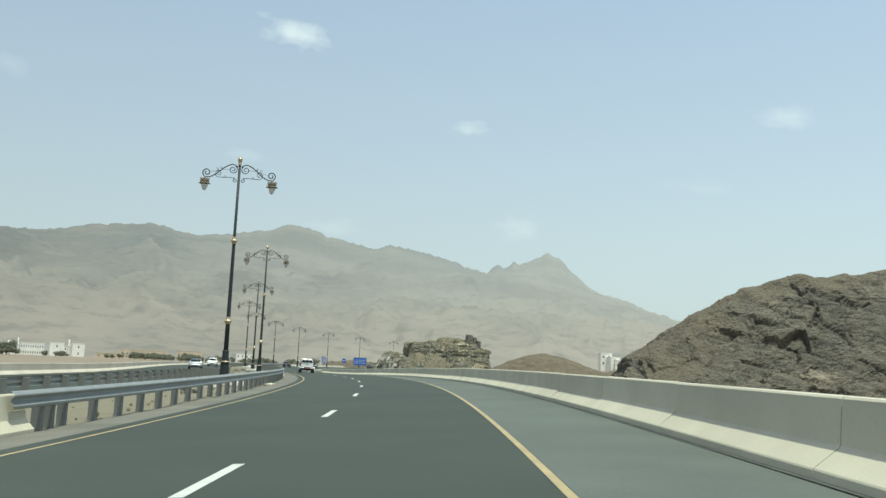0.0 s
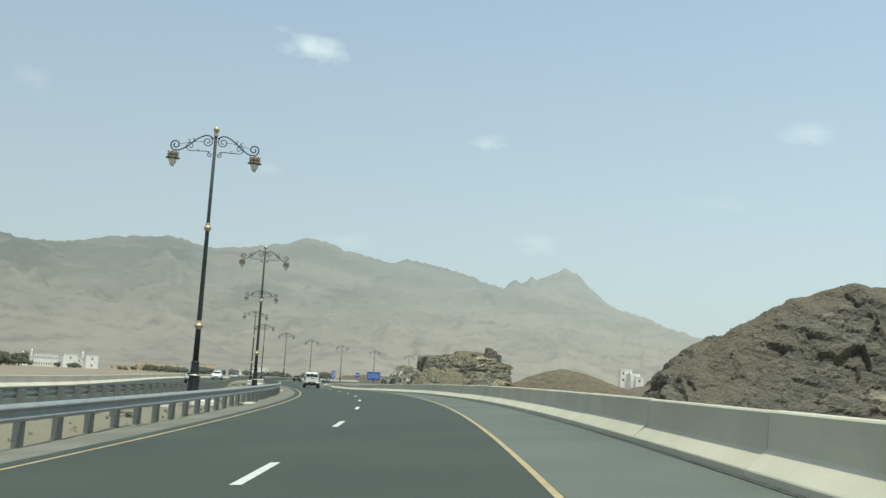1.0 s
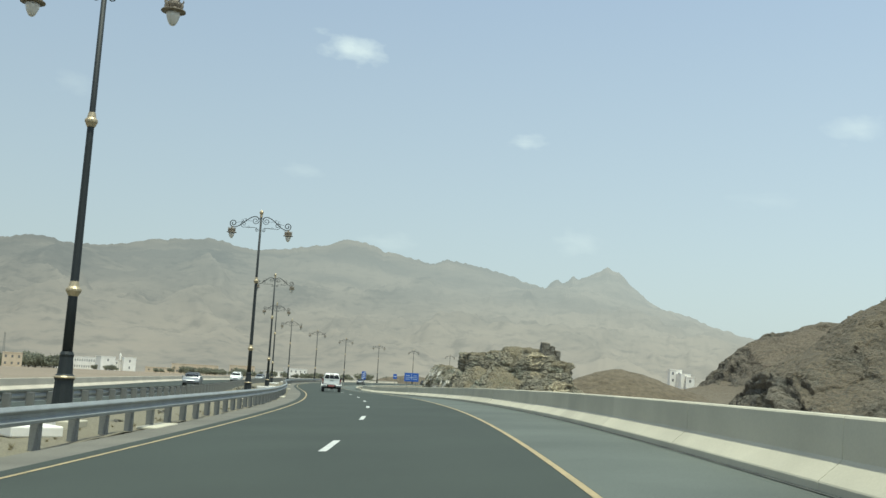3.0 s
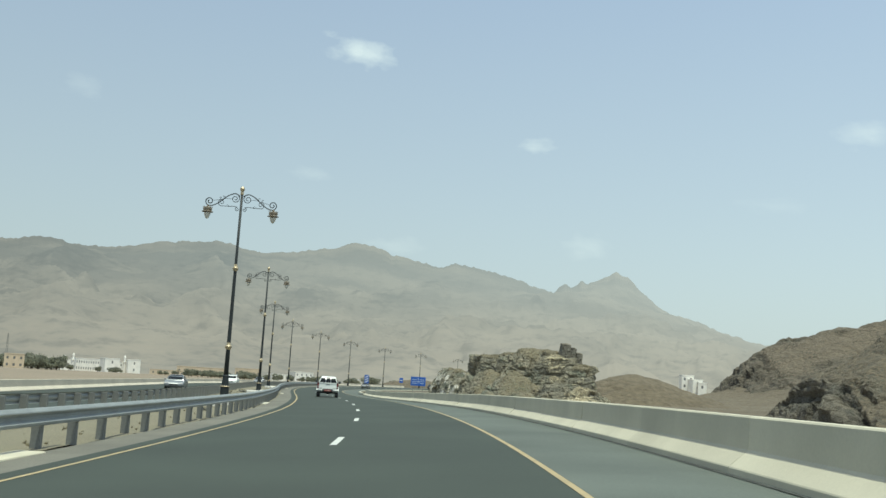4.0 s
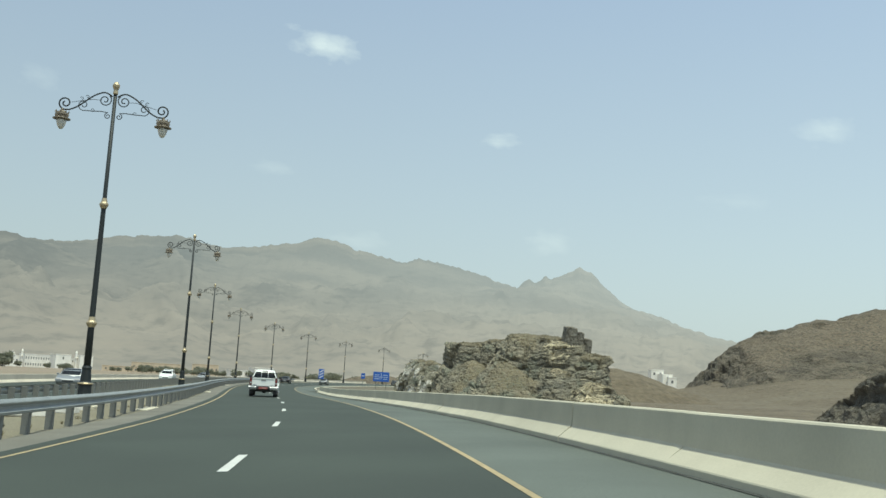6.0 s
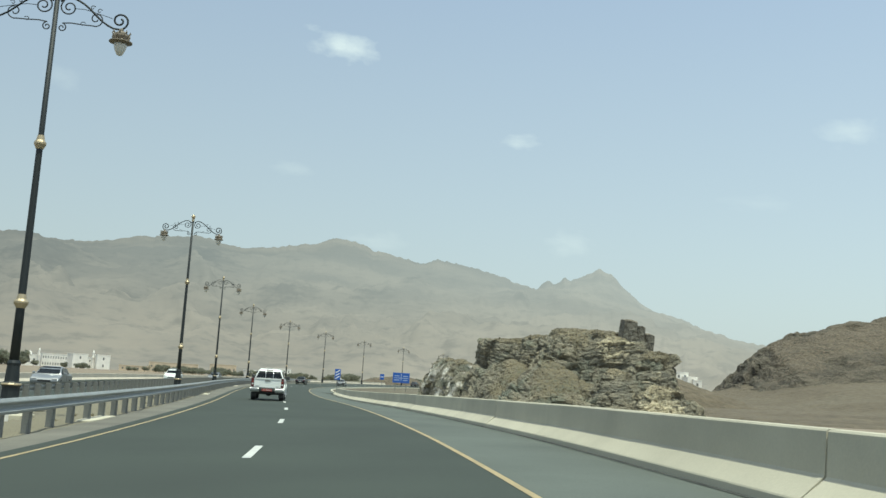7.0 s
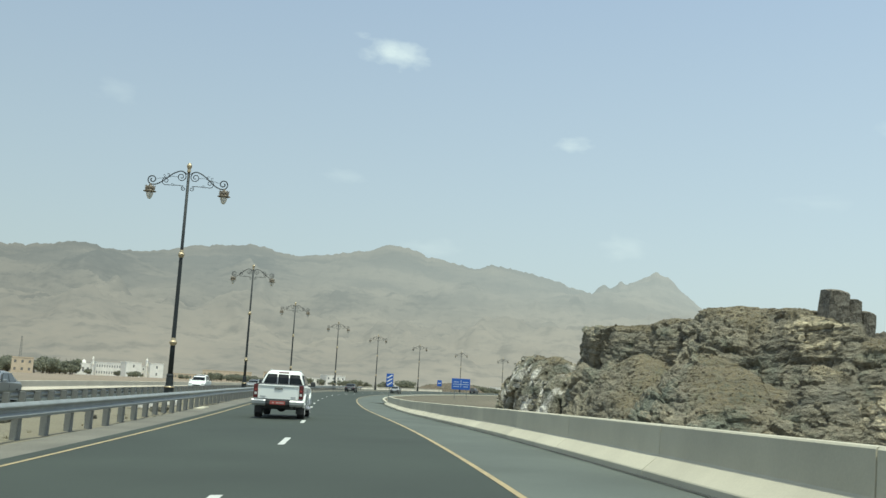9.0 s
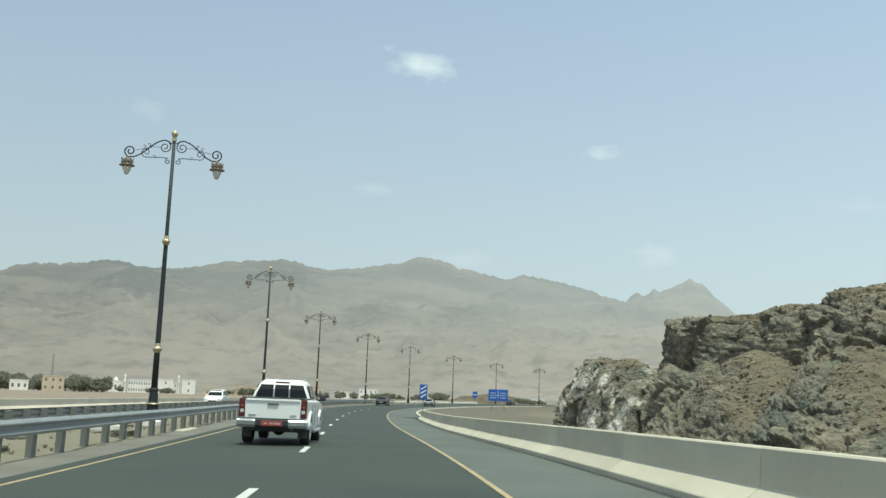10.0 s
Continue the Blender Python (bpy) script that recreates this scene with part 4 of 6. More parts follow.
# ---- guard rails in the median ----
def guard_rail(side, off, s0, s1, label, first=0):
    """W-beam sections on steel posts; side +1 shows its face to the right."""
    rail = thing("guard_rail", label, "guard rail")
    w = [(0, 0.44), (0.08, 0.46), (0.09, 0.51), (0.02, 0.57), (0.02, 0.63), (0.09, 0.69), (0.085, 0.71), (0.03, 0.765), (0, 0.775)]
    face = [(off + side * o, z) for o, z in w]
    back = [(off + side * (o - 0.006), z) for o, z in w[::-1]]
    n = int((s1 - s0) / 4)
    for i in range(n):
        a = s0 + i * 4
        part("rail_beam", sweep(face + back, a, a + 4.0, 2.0), steel, rail)
    bm = bmesh.new()
    box(bm, 0, 0, 0.30, 0.18 if side > 0 else 0.24, 0.15, 0.86, 0.012)
    post = bpy.data.meshes.new("post")
    bm.to_mesh(post)
    bm.free()
    post.materials.append(post_steel)
    for i in range(first, 2 * n):
        p = mesh_part("post", post, post_steel, rail)
        p.matrix_basis = spot(s0 + 1 + i * 2, off - side * 0.10)
    return rail


near_rail = guard_rail(1, -5.22, 18, 298, "galvanised steel guard rail beside the near lanes", 1)
for s in (19.7, 20.3):  # doubled posts where the rail meets the parapet
    p = part("post", box(bmesh.new(), 0, 0, 0.30, 0.2, 0.16, 0.86, 0.012), post_steel, near_rail)
    p.matrix_basis = spot(s, -5.34)
guard_rail(-1, -10.6, 2, 302, "galvanised steel guard rail facing the opposite carriageway")
kerb = sweep([(6.2, -0.1), (6.2, 0.14), (6.23, 0.17), (6.42, 0.17), (6.45, 0.14), (6.45, -0.1)], 187, 420, 4.0)
tagged(part("kerb", kerb, concrete), "pale concrete kerb along the shoulder past the barrier", "kerb", kind="structure")
# concrete end block where the near rail begins
bm = sweep([(o - 11.56, z) for o, z in PROFILE], -40, 18.9, 4.0)
tagged(part("barrier_end_block", bm, concrete), "pale concrete parapet ending at the guard rail", "barrier")
# outer barrier of the opposite carriageway
far_barrier = thing("opposite_barrier", "pale concrete barrier beyond the opposite carriageway", "barrier")
for i in range(60):
    a = -40 + i * 8
    part("barrier_section", sweep([(-o - 15.4, z) for o, z in PROFILE[::-1]], a, a + 7.99, 4.0), beige_concrete, far_barrier)


# ---- ornate street lamps along the median ----
def spiral(cx, cz, r0, turns, start, steps=22, way=1):
    out = []
    for i in range(steps + 1):
        u = i / steps
        a = start + way * turns * 2 * math.pi * u
        r = r0 * (1 - 0.78 * u)
        out.append((cx + r * math.cos(a), 0, cz + r * math.sin(a)))
    return out


def street_lamp(m):
    lamp = thing("street_lamp", "tall black ornate double street lamp with gold collars", "street lamp", "street lamps in the median")
    H = 12.9
    part("plinth", lathe(bmesh.new(), [(0.30, -0.4), (0.30, 0.25), (0.27, 0.3), (0.235, 1.15), (0.26, 1.2), (0.27, 1.26), (0.2, 1.32), (0.17, 1.75), (0.185, 1.82), (0.15, 1.9)], 12), black_iron, lamp, smooth=False)
    part("plinth_band", lathe(bmesh.new(), [(0.262, 1.215), (0.285, 1.24), (0.262, 1.275)], 12), gold, lamp, "worn gold band")
    part("pole", lathe(bmesh.new(), [(0.135, 1.88), (0.12, 3.5), (0.112, 3.6), (0.09, 8.0), (0.082, 8.1), (0.07, H - 0.5)], 12), black_iron, lamp, smooth=True)
    for z, r in ((3.5, 0.2), (8.05, 0.17)):
        part("collar", lathe(bmesh.new(), [(r * 0.6, z - 0.16), (r, z - 0.02), (r, z + 0.03), (r * 0.7, z + 0.1), (r * 0.55, z + 0.24)], 14), gold, lamp, "gold painted collar")
    part("finial", lathe(bmesh.new(), [(0.07, H - 0.5), (0.1, H - 0.46), (0.085, H - 0.3), (0.13, H - 0.2), (0.14, H - 0.12), (0.1, H - 0.06), (0.06, H)], 14), gold, lamp, "gold finial")
    for sgn in (-1, 1):
        bm = bmesh.new()
        z0 = H - 0.75
        # main sweep from the inner scroll over the crest down to the outer scroll
        main = spiral(0.36, z0 + 0.0, 0.25, 1.5, math.pi * 0.72, way=1)[::-1]
        crest = [(0.10 + 0.05 * i, 0, z0 + 0.16 + 0.14 * math.sin(math.pi * i / 12)) for i in range(0, 9)]
        a, b = Vector(crest[-1]), Vector((1.66, 0, z0 - 0.50))
        mid = [a.lerp(b, t) + Vector((0, 0, 0.05 * math.sin(2 * math.pi * t))) for t in (0.12, 0.25, 0.4, 0.55, 0.7, 0.85, 1.0)]
        outer = spiral(1.82, z0 - 0.25, 0.27, 1.5, -math.pi * 0.62, way=1)
        for run, rad in ((main, 0.022), (crest + mid + outer, 0.03)):
            tube(bm, [(sgn * p[0], p[1], p[2]) for p in run], rad)
        # lower brace with curls
        low = spiral(0.21, z0 - 0.62, 0.13, 1.3, math.pi * 0.5, way=-1)[::-1] + [(0.45, 0, z0 - 0.46), (0.8, 0, z0 - 0.48), (1.08, 0, z0 - 0.48)] + spiral(1.14, z0 - 0.27, 0.22, 1.2, -math.pi * 0.5, way=1)
        tube(bm, [(sgn * p[0], p[1], p[2]) for p in low], 0.018)
        tube(bm, [(sgn * 0.5, 0, z0 - 0.02), (sgn * 0.8, 0, z0 - 0.01), (sgn * 1.2, 0, z0 - 0.1), (sgn * 1.6, 0, z0 - 0.2)], 0.01)
        for lx, lz in ((0.78, -0.46), (1.02, 0.06), (1.22, -0.02)):
            tube(bm, [(sgn * p[0], p[1], p[2]) for p in spiral(lx, z0 + lz, 0.08, 0.9, 0.4, 10)], 0.012)
        arm = part("arm", bm, black_iron, lamp, "scrolled black iron arm", smooth=True)
        x = sgn * 1.90
        zt = z0 - 0.50
        lan = part("lantern", lathe(bmesh.new(), [(0.03, zt + 0.03), (0.055, zt - 0.02), (0.04, zt - 0.05), (0.12, zt - 0.08), (0.19, zt - 0.14), (0.2, zt - 0.22), (0.17, zt - 0.30), (0.22, zt - 0.345), (0.33, zt - 0.375), (0.335, zt - 0.40), (0.2, zt - 0.43)], 16, (x, 0, 0)), lantern_metal, lamp, "ornate brown metal lantern hood")
        crown = bmesh.new()  # a crown of curled leaves round the hood
        for k in range(8):
            a = k * math.pi / 4
            tube(crown, [(x + r * math.cos(a), r * math.sin(a), zt + h) for r, h in ((0.19, -0.31), (0.23, -0.23), (0.22, -0.16), (0.26, -0.11), (0.245, -0.07))], lambda u: 0.05 * (1 - 0.75 * u), 5)
        part("crown", crown, lantern_metal, lan, "curled leaves round the hood")
        part("lantern_glass", lathe(bmesh.new(), [(0.02, zt - 0.80), (0.08, zt - 0.77), (0.14, zt - 0.66), (0.185, zt - 0.52), (0.19, zt - 0.44)], 14, (x, 0, 0)), lantern_glass, lan, "frosted glass bowl", smooth=True)
    lamp.matrix_basis = m
    return lamp


LAMPS = [(-11.85, 56.3, 0.0), (-17.16, 97.3, -0.3), (-25.5, 139.6, -0.35), (-35.4, 185.9, -0.2), (-42.2, 231, -0.2), (-44.9, 276, -0.1), (-44.5, 321, 0), (-40.1, 366.5, 0), (-32, 411.5, 0), (-20.2, 456.5, 0)]


def lamp_pose(x, y, sink):
    i = int(np.argmin((LX - x) ** 2 + (LY - y) ** 2))
    h = math.degrees(math.atan2(-TX[i], TY[i]))
    off = -abs(math.hypot(LX[i] - x, LY[i] - y))
    z = float(along(S[i], off)[2])
    return pose(x, y, z - 0.02 + sink, 0, 0, h)


first_lamp = street_lamp(lamp_pose(*LAMPS[0]))
for row in LAMPS[1:]:
    copy_thing(first_lamp, lamp_pose(*row))


# ---- vehicles ----
def arc_points(cy, cz, r, a0, a1, n=9):
    return [(cy + r * math.cos(radians(a0 + (a1 - a0) * i / (n - 1))), cz + r * math.sin(radians(a0 + (a1 - a0) * i / (n - 1)))) for i in range(n)]


def shell(outline, half, bevel, tuck=0.0):
    """A car's body: side outline (y, z) drawn out across, edges rounded, sides tucked in at the bottom."""
    bm = prism(bmesh.new(), outline, -half, half)
    if bevel:
        side = [e for e in bm.edges if all(abs(abs(v.co.x) - half) < 1e-5 for v in e.verts)]
        bmesh.ops.bevel(bm, geom=side, offset=bevel, segments=3, affect="EDGES", profile=0.5)
    if tuck:
        zs = [v.co.z for v in bm.verts]
        lo, hi = min(zs), max(zs)
        for v in bm.verts:
            v.co.x *= 1 - tuck * (1 - (v.co.z - lo) / (hi - lo)) ** 2
    return bm


def slab(quad, thick):
    """A thin pane through four corners, thickened both ways."""
    bm = bmesh.new()
    q = [Vector(p) for p in quad]
    n = (q[1] - q[0]).cross(q[3] - q[0]).normalized() * thick / 2
    a, b = [bm.verts.new(p + n) for p in q], [bm.verts.new(p - n) for p in q]
    bm.faces.new(a)
    bm.faces.new(b[::-1])
    for i in range(4):
        bm.faces.new((a[i], b[i], b[(i + 1) % 4], a[(i + 1) % 4]))
    return bm


def turned_x(profile, x, y, z, sides=20):
    """A turned shape about an axis that points along x."""
    bm = lathe(bmesh.new(), profile, sides)
    bmesh.ops.transform(bm, matrix=pose(x, y, z, 0, 90, 0), verts=bm.verts)
    return bm


def wheel(car, x, y, r, side, width=0.22):
    h = width / 2
    tyre = part("wheel", turned_x([(r * 0.62, -h), (r * 0.93, -h), (r, -h * 0.7), (r, h * 0.7), (r * 0.93, h), (r * 0.62, h)], x, y, r), rubber, car, "black tyre", smooth=False)
    f = side * h
    rim = turned_x([(r * 0.18, -0.03), (r * 0.55, -0.02), (r * 0.64, 0.03)] if side > 0 else [(r * 0.64, -0.03), (r * 0.55, 0.02), (r * 0.18, 0.03)], x + f * 0.8, y, r)
    for i in range(6):
        a = i * math.pi / 3
        box(rim, x + f * 0.95, y + r * 0.36 * math.cos(a), r + r * 0.36 * math.sin(a), 0.03, r * 0.5, r * 0.16, 0, Euler((a, 0, 0)).to_matrix())
    part("rim", rim, chrome, tyre, "bright alloy rim")


def side_panes(y0, y1, t0, t1, z0, z1, h0, h1, splits, inset=0.05):
    """The side windows of a cabin, cut at the pillars; returns quads for both sides."""
    out = []
    def at_side(y, u, s):
        lo, hi = y0 + (y1 - y0) * y, t0 + (t1 - t0) * y
        return (s * (h0 + (h1 - h0) * u + 0.012), lo + (hi - lo) * u, z0 + (z1 - z0) * u)
    for s in (-1, 1):
        for a, b in splits:
            out.append([at_side(a, 0.08, s), at_side(b, 0.08, s), at_side(b, 0.86, s), at_side(a, 0.86, s)])
    return out


def loft(rings):
    """A skin over rings of points, closed at both ends."""
    bm = bmesh.new()
    rows = [[bm.verts.new(p) for p in ring] for ring in rings]
    k = len(rings[0])
    for a, b in zip(rows, rows[1:]):
        for i in range(k):
            bm.faces.new((a[i], a[(i + 1) % k], b[(i + 1) % k], b[i]))
    bm.faces.new(rows[0][::-1])
    bm.faces.new(rows[-1])
    return bm


def rounded(y, z0, z1, half0, half1, r, lean=0.0, n=4):
    """A ring across a car: a box with rounded upper corners, half0 wide at the bottom and half1 at the top."""
    pts = [(-half0, y, z0), (half0, y, z0)]
    for s in (1, -1):
        c = [(s * (half1 - r + r * math.cos(math.pi / 2 * i / n)), y + lean * (z1 - z0), z1 - r + r * math.sin(math.pi / 2 * i / n)) for i in range(n + 1)]
        pts += c if s > 0 else c[::-1]
    return pts


def pickup_truck(m):
    t = thing("pickup_truck", "white double-cab pickup truck driving on the asphalt", "pickup truck")
    arch_r, arch_f = arc_points(1.18, 0.40, 0.46, 180, 0), arc_points(4.30, 0.40, 0.46, 180, 0)
    low = [(0.10, 0.66), (0.55, 0.52)] + arch_r + [(1.75, 0.44), (3.75, 0.44)] + arch_f + [(4.95, 0.45), (5.22, 0.55), (5.3, 0.8), (5.22, 0.98), (4.9, 1.07), (4.05, 1.16), (3.9, 1.2), (0.06, 1.23), (0.04, 1.0)]
    body = part("body", shell(low, 0.90, 0.06, 0.05), car_white, t)
    # cab: rounded rings from the rear wall to the windscreen's foot
    rings = [rounded(1.66, 1.12, 1.30, 0.84, 0.82, 0.05), rounded(1.70, 1.12, 1.50, 0.84, 0.75, 0.10), rounded(1.84, 1.12, 1.70, 0.84, 0.68, 0.16), rounded(2.02, 1.12, 1.755, 0.84, 0.665, 0.16), rounded(2.6, 1.12, 1.785, 0.84, 0.67, 0.16), rounded(3.15, 1.12, 1.76, 0.84, 0.66, 0.16), rounded(3.4, 1.12, 1.66, 0.84, 0.68, 0.14), rounded(4.0, 1.12, 1.24, 0.82, 0.8, 0.06)]
    cab = part("cab", loft(rings), car_white, t, smooth=True)
    gate = loft([[(x, y, z) for x, z in ((-0.73, 0.72), (0.73, 0.72), (0.745, 1.16), (0.72, 1.225), (-0.72, 1.225), (-0.745, 1.16))] for y in (-0.012, 0.07)])
    tailgate = part("tailgate", gate, car_white, t, "white tailgate")
    part("tailgate_lip", prism(bmesh.new(), [(-0.012, 1.13), (-0.04, 1.19), (-0.035, 1.225), (0.03, 1.232), (0.03, 1.13)], -0.72, 0.72), car_white, tailgate)
    part("tailgate_handle", box(bmesh.new(), 0, -0.03, 1.105, 0.30, 0.03, 0.065, 0.014), post_steel, tailgate, "grey tailgate handle")
    for x, w in ((-0.55, 0.22), (0.55, 0.18)):
        part("badge", box(bmesh.new(), x, -0.02, 0.80, w, 0.012, 0.035), chrome, tailgate)
        part("badge", box(bmesh.new(), x, -0.02, 0.765, w * 0.8, 0.012, 0.018), chrome, tailgate)
    part("tailgate_gap", box(bmesh.new(), 0, 0.01, 0.70, 1.5, 0.06, 0.04), black_plastic, t)
    part("bed_cover", box(bmesh.new(), 0, 0.85, 1.245, 1.70, 1.6, 0.04, 0.014), black_plastic, t, "black cover over the load bed")
    for s in (-1, 1):
        lamp = part("tail_lamp", box(bmesh.new(), s * 0.825, 0.05, 0.985, 0.16, 0.15, 0.49, 0.025), red_lens, t, "tall dark red tail lamp")
        part("lamp_lens", box(bmesh.new(), s * 0.815, -0.03, 0.90, 0.09, 0.012, 0.085, 0.004), clear_lens, lamp, "pale reversing lens")
        part("lamp_lens", box(bmesh.new(), s * 0.815, -0.03, 1.03, 0.09, 0.012, 0.06, 0.004), red_glow, lamp, "brighter red lens")
        part("bumper_corner", loft([[(s * x, y + 0.10 * (x > 0.85), z) for y, z in ((-0.15, 0.54), (-0.17, 0.64), (-0.13, 0.69), (0.1, 0.69), (0.1, 0.50), (-0.06, 0.47))] for x in (0.44, 0.5, 0.86, 0.94)]), bumper_silver, t, "silver bumper corner")
        part("mirror", box(bmesh.new(), s * 1.02, 3.66, 1.30, 0.2, 0.13, 0.2, 0.05), black_plastic, t, "black door mirror")
        part("mirror_arm", box(bmesh.new(), s * 0.9, 3.70, 1.22, 0.14, 0.06, 0.05, 0.01), black_plastic, t)
        part("side_step", tube(bmesh.new(), [(s * 0.90, 1.8, 0.38), (s * 0.96, 1.9, 0.36), (s * 0.96, 3.6, 0.36), (s * 0.90, 3.7, 0.38)], 0.05, 8), chrome, t, "tubular side step")
        part("roof_rail", tube(bmesh.new(), [(s * 0.56, 2.15, 1.765), (s * 0.56, 2.35, 1.8), (s * 0.56, 3.0, 1.8), (s * 0.56, 3.15, 1.765)], 0.014), bumper_silver, t)
        for yc in (1.18, 4.30):  # swollen wheel arches
            ring = arc_points(yc, 0.40, 0.5, 176, 4, 13)
            part("wheel_flare", loft([[(s * x, yc + (y - yc) * k, 0.40 + (z - 0.40) * k) for x, k in ((0.84, 1.13), (0.91, 1.08), (0.945, 1.0), (0.945, 0.93), (0.84, 0.93))] for y, z in ring]), car_white, body, smooth=True)
        part("mud_flap", box(bmesh.new(), s * 0.76, 0.66, 0.36, 0.26, 0.02, 0.34), black_plastic, t)
        part("headlight", box(bmesh.new(), s * 0.7, 5.2, 0.88, 0.34, 0.16, 0.18, 0.04), clear_lens, t, "clear headlight")
        for y in (2.15, 3.05):
            part("door_handle", box(bmesh.new(), s * 0.905, y, 1.06, 0.03, 0.16, 0.04, 0.012), chrome, t, "chrome door handle")
        for y in (1.72, 2.62, 3.58):
            part("door_seam", box(bmesh.new(), s * 0.896, y, 0.82, 0.012, 0.012, 0.66), black_plastic, t)
        wheel(t, s * 0.79, 1.18, 0.385, s, 0.26)
        wheel(t, s * 0.79, 4.30, 0.385, s, 0.26)
    part("bumper_middle", box(bmesh.new(), 0, -0.03, 0.60, 0.94, 0.2, 0.17, 0.025), black_plastic, t, "black bumper step")
    part("bumper_valance", box(bmesh.new(), 0, 0.02, 0.50, 1.3, 0.12, 0.07, 0.02), black_plastic, t)
    plate = part("number_plate", box(bmesh.new(), 0, -0.142, 0.585, 0.56, 0.02, 0.125, 0.004), plate_red, t, "red plate with pale bars")
    for x, w in ((-0.16, 0.07), (0.0, 0.1), (0.15, 0.16)):
        part("plate_bar", box(bmesh.new(), x, -0.154, 0.585, w, 0.006, 0.04), plate_pale, plate)
    part("underbody", box(bmesh.new(), 0, 2.4, 0.45, 1.3, 4.3, 0.18, 0.03), black_plastic, t)
    part("axle", tube(bmesh.new(), [(-0.7, 1.18, 0.38), (0.7, 1.18, 0.38)], 0.06, 8), black_plastic, t)
    part("differential", lathe(bmesh.new(), [(0.06, 0.24), (0.15, 0.3), (0.17, 0.4), (0.12, 0.5)], 12, (0.05, 1.15, 0)), black_plastic, t)
    part("exhaust", tube(bmesh.new(), [(0.5, 0.2, 0.42), (0.5, 0.9, 0.42)], 0.04, 8), post_steel, t)

    def back(x, z, lift=0.014):  # the rear wall of the cab leans forward
        return (x, float(np.interp(z, (1.12, 1.30, 1.50, 1.70), (1.64, 1.66, 1.70, 1.84))) - lift, z)

    for a, b, c, d in ((-0.74, -0.24, -0.60, -0.23), (-0.20, 0.20, -0.20, 0.20), (0.24, 0.74, 0.23, 0.60)):
        bm = bmesh.new()
        rows = [[bm.verts.new(back(x0 + (x1 - x0) * u, 1.27 + 0.36 * u)) for x0, x1 in ((a, c), (b, d))] for u in (0.0, 0.35, 0.64, 1.0)]
        for p, q in zip(rows, rows[1:]):
            bm.faces.new((p[0], p[1], q[1], q[0]))
        bmesh.ops.solidify(bm, geom=bm.faces[:], thickness=0.012)
        part("rear_window", bm, car_glass, cab, "dark rear window pane")
    for s in (-1, 1):
        part("guard_bar", tube(bmesh.new(), [back(s * 0.22, 1.22, 0.05), back(s * 0.22, 1.5, 0.05), back(s * 0.215, 1.69, 0.05)], 0.016), chrome, cab)
        for y0, y1, u0, u1 in ((1.95, 2.58, 2.06, 2.56), (2.68, 3.55, 2.66, 3.14)):
            part("side_window", slab([(s * 0.815, y0, 1.26), (s * 0.815, y1, 1.26), (s * 0.705, u1, 1.62), (s * 0.705, u0, 1.62)], 0.05), car_glass, cab, "dark side window")
    part("windscreen", slab([(-0.72, 4.0, 1.25), (0.72, 4.0, 1.25), (0.58, 3.36, 1.70), (-0.58, 3.36, 1.70)], 0.05), car_glass, cab)
    part("brake_light", box(bmesh.new(), 0, 1.845, 1.69, 0.40, 0.06, 0.055, 0.012), red_lens, cab, "high dark red brake light")
    t.matrix_basis = m
    return t


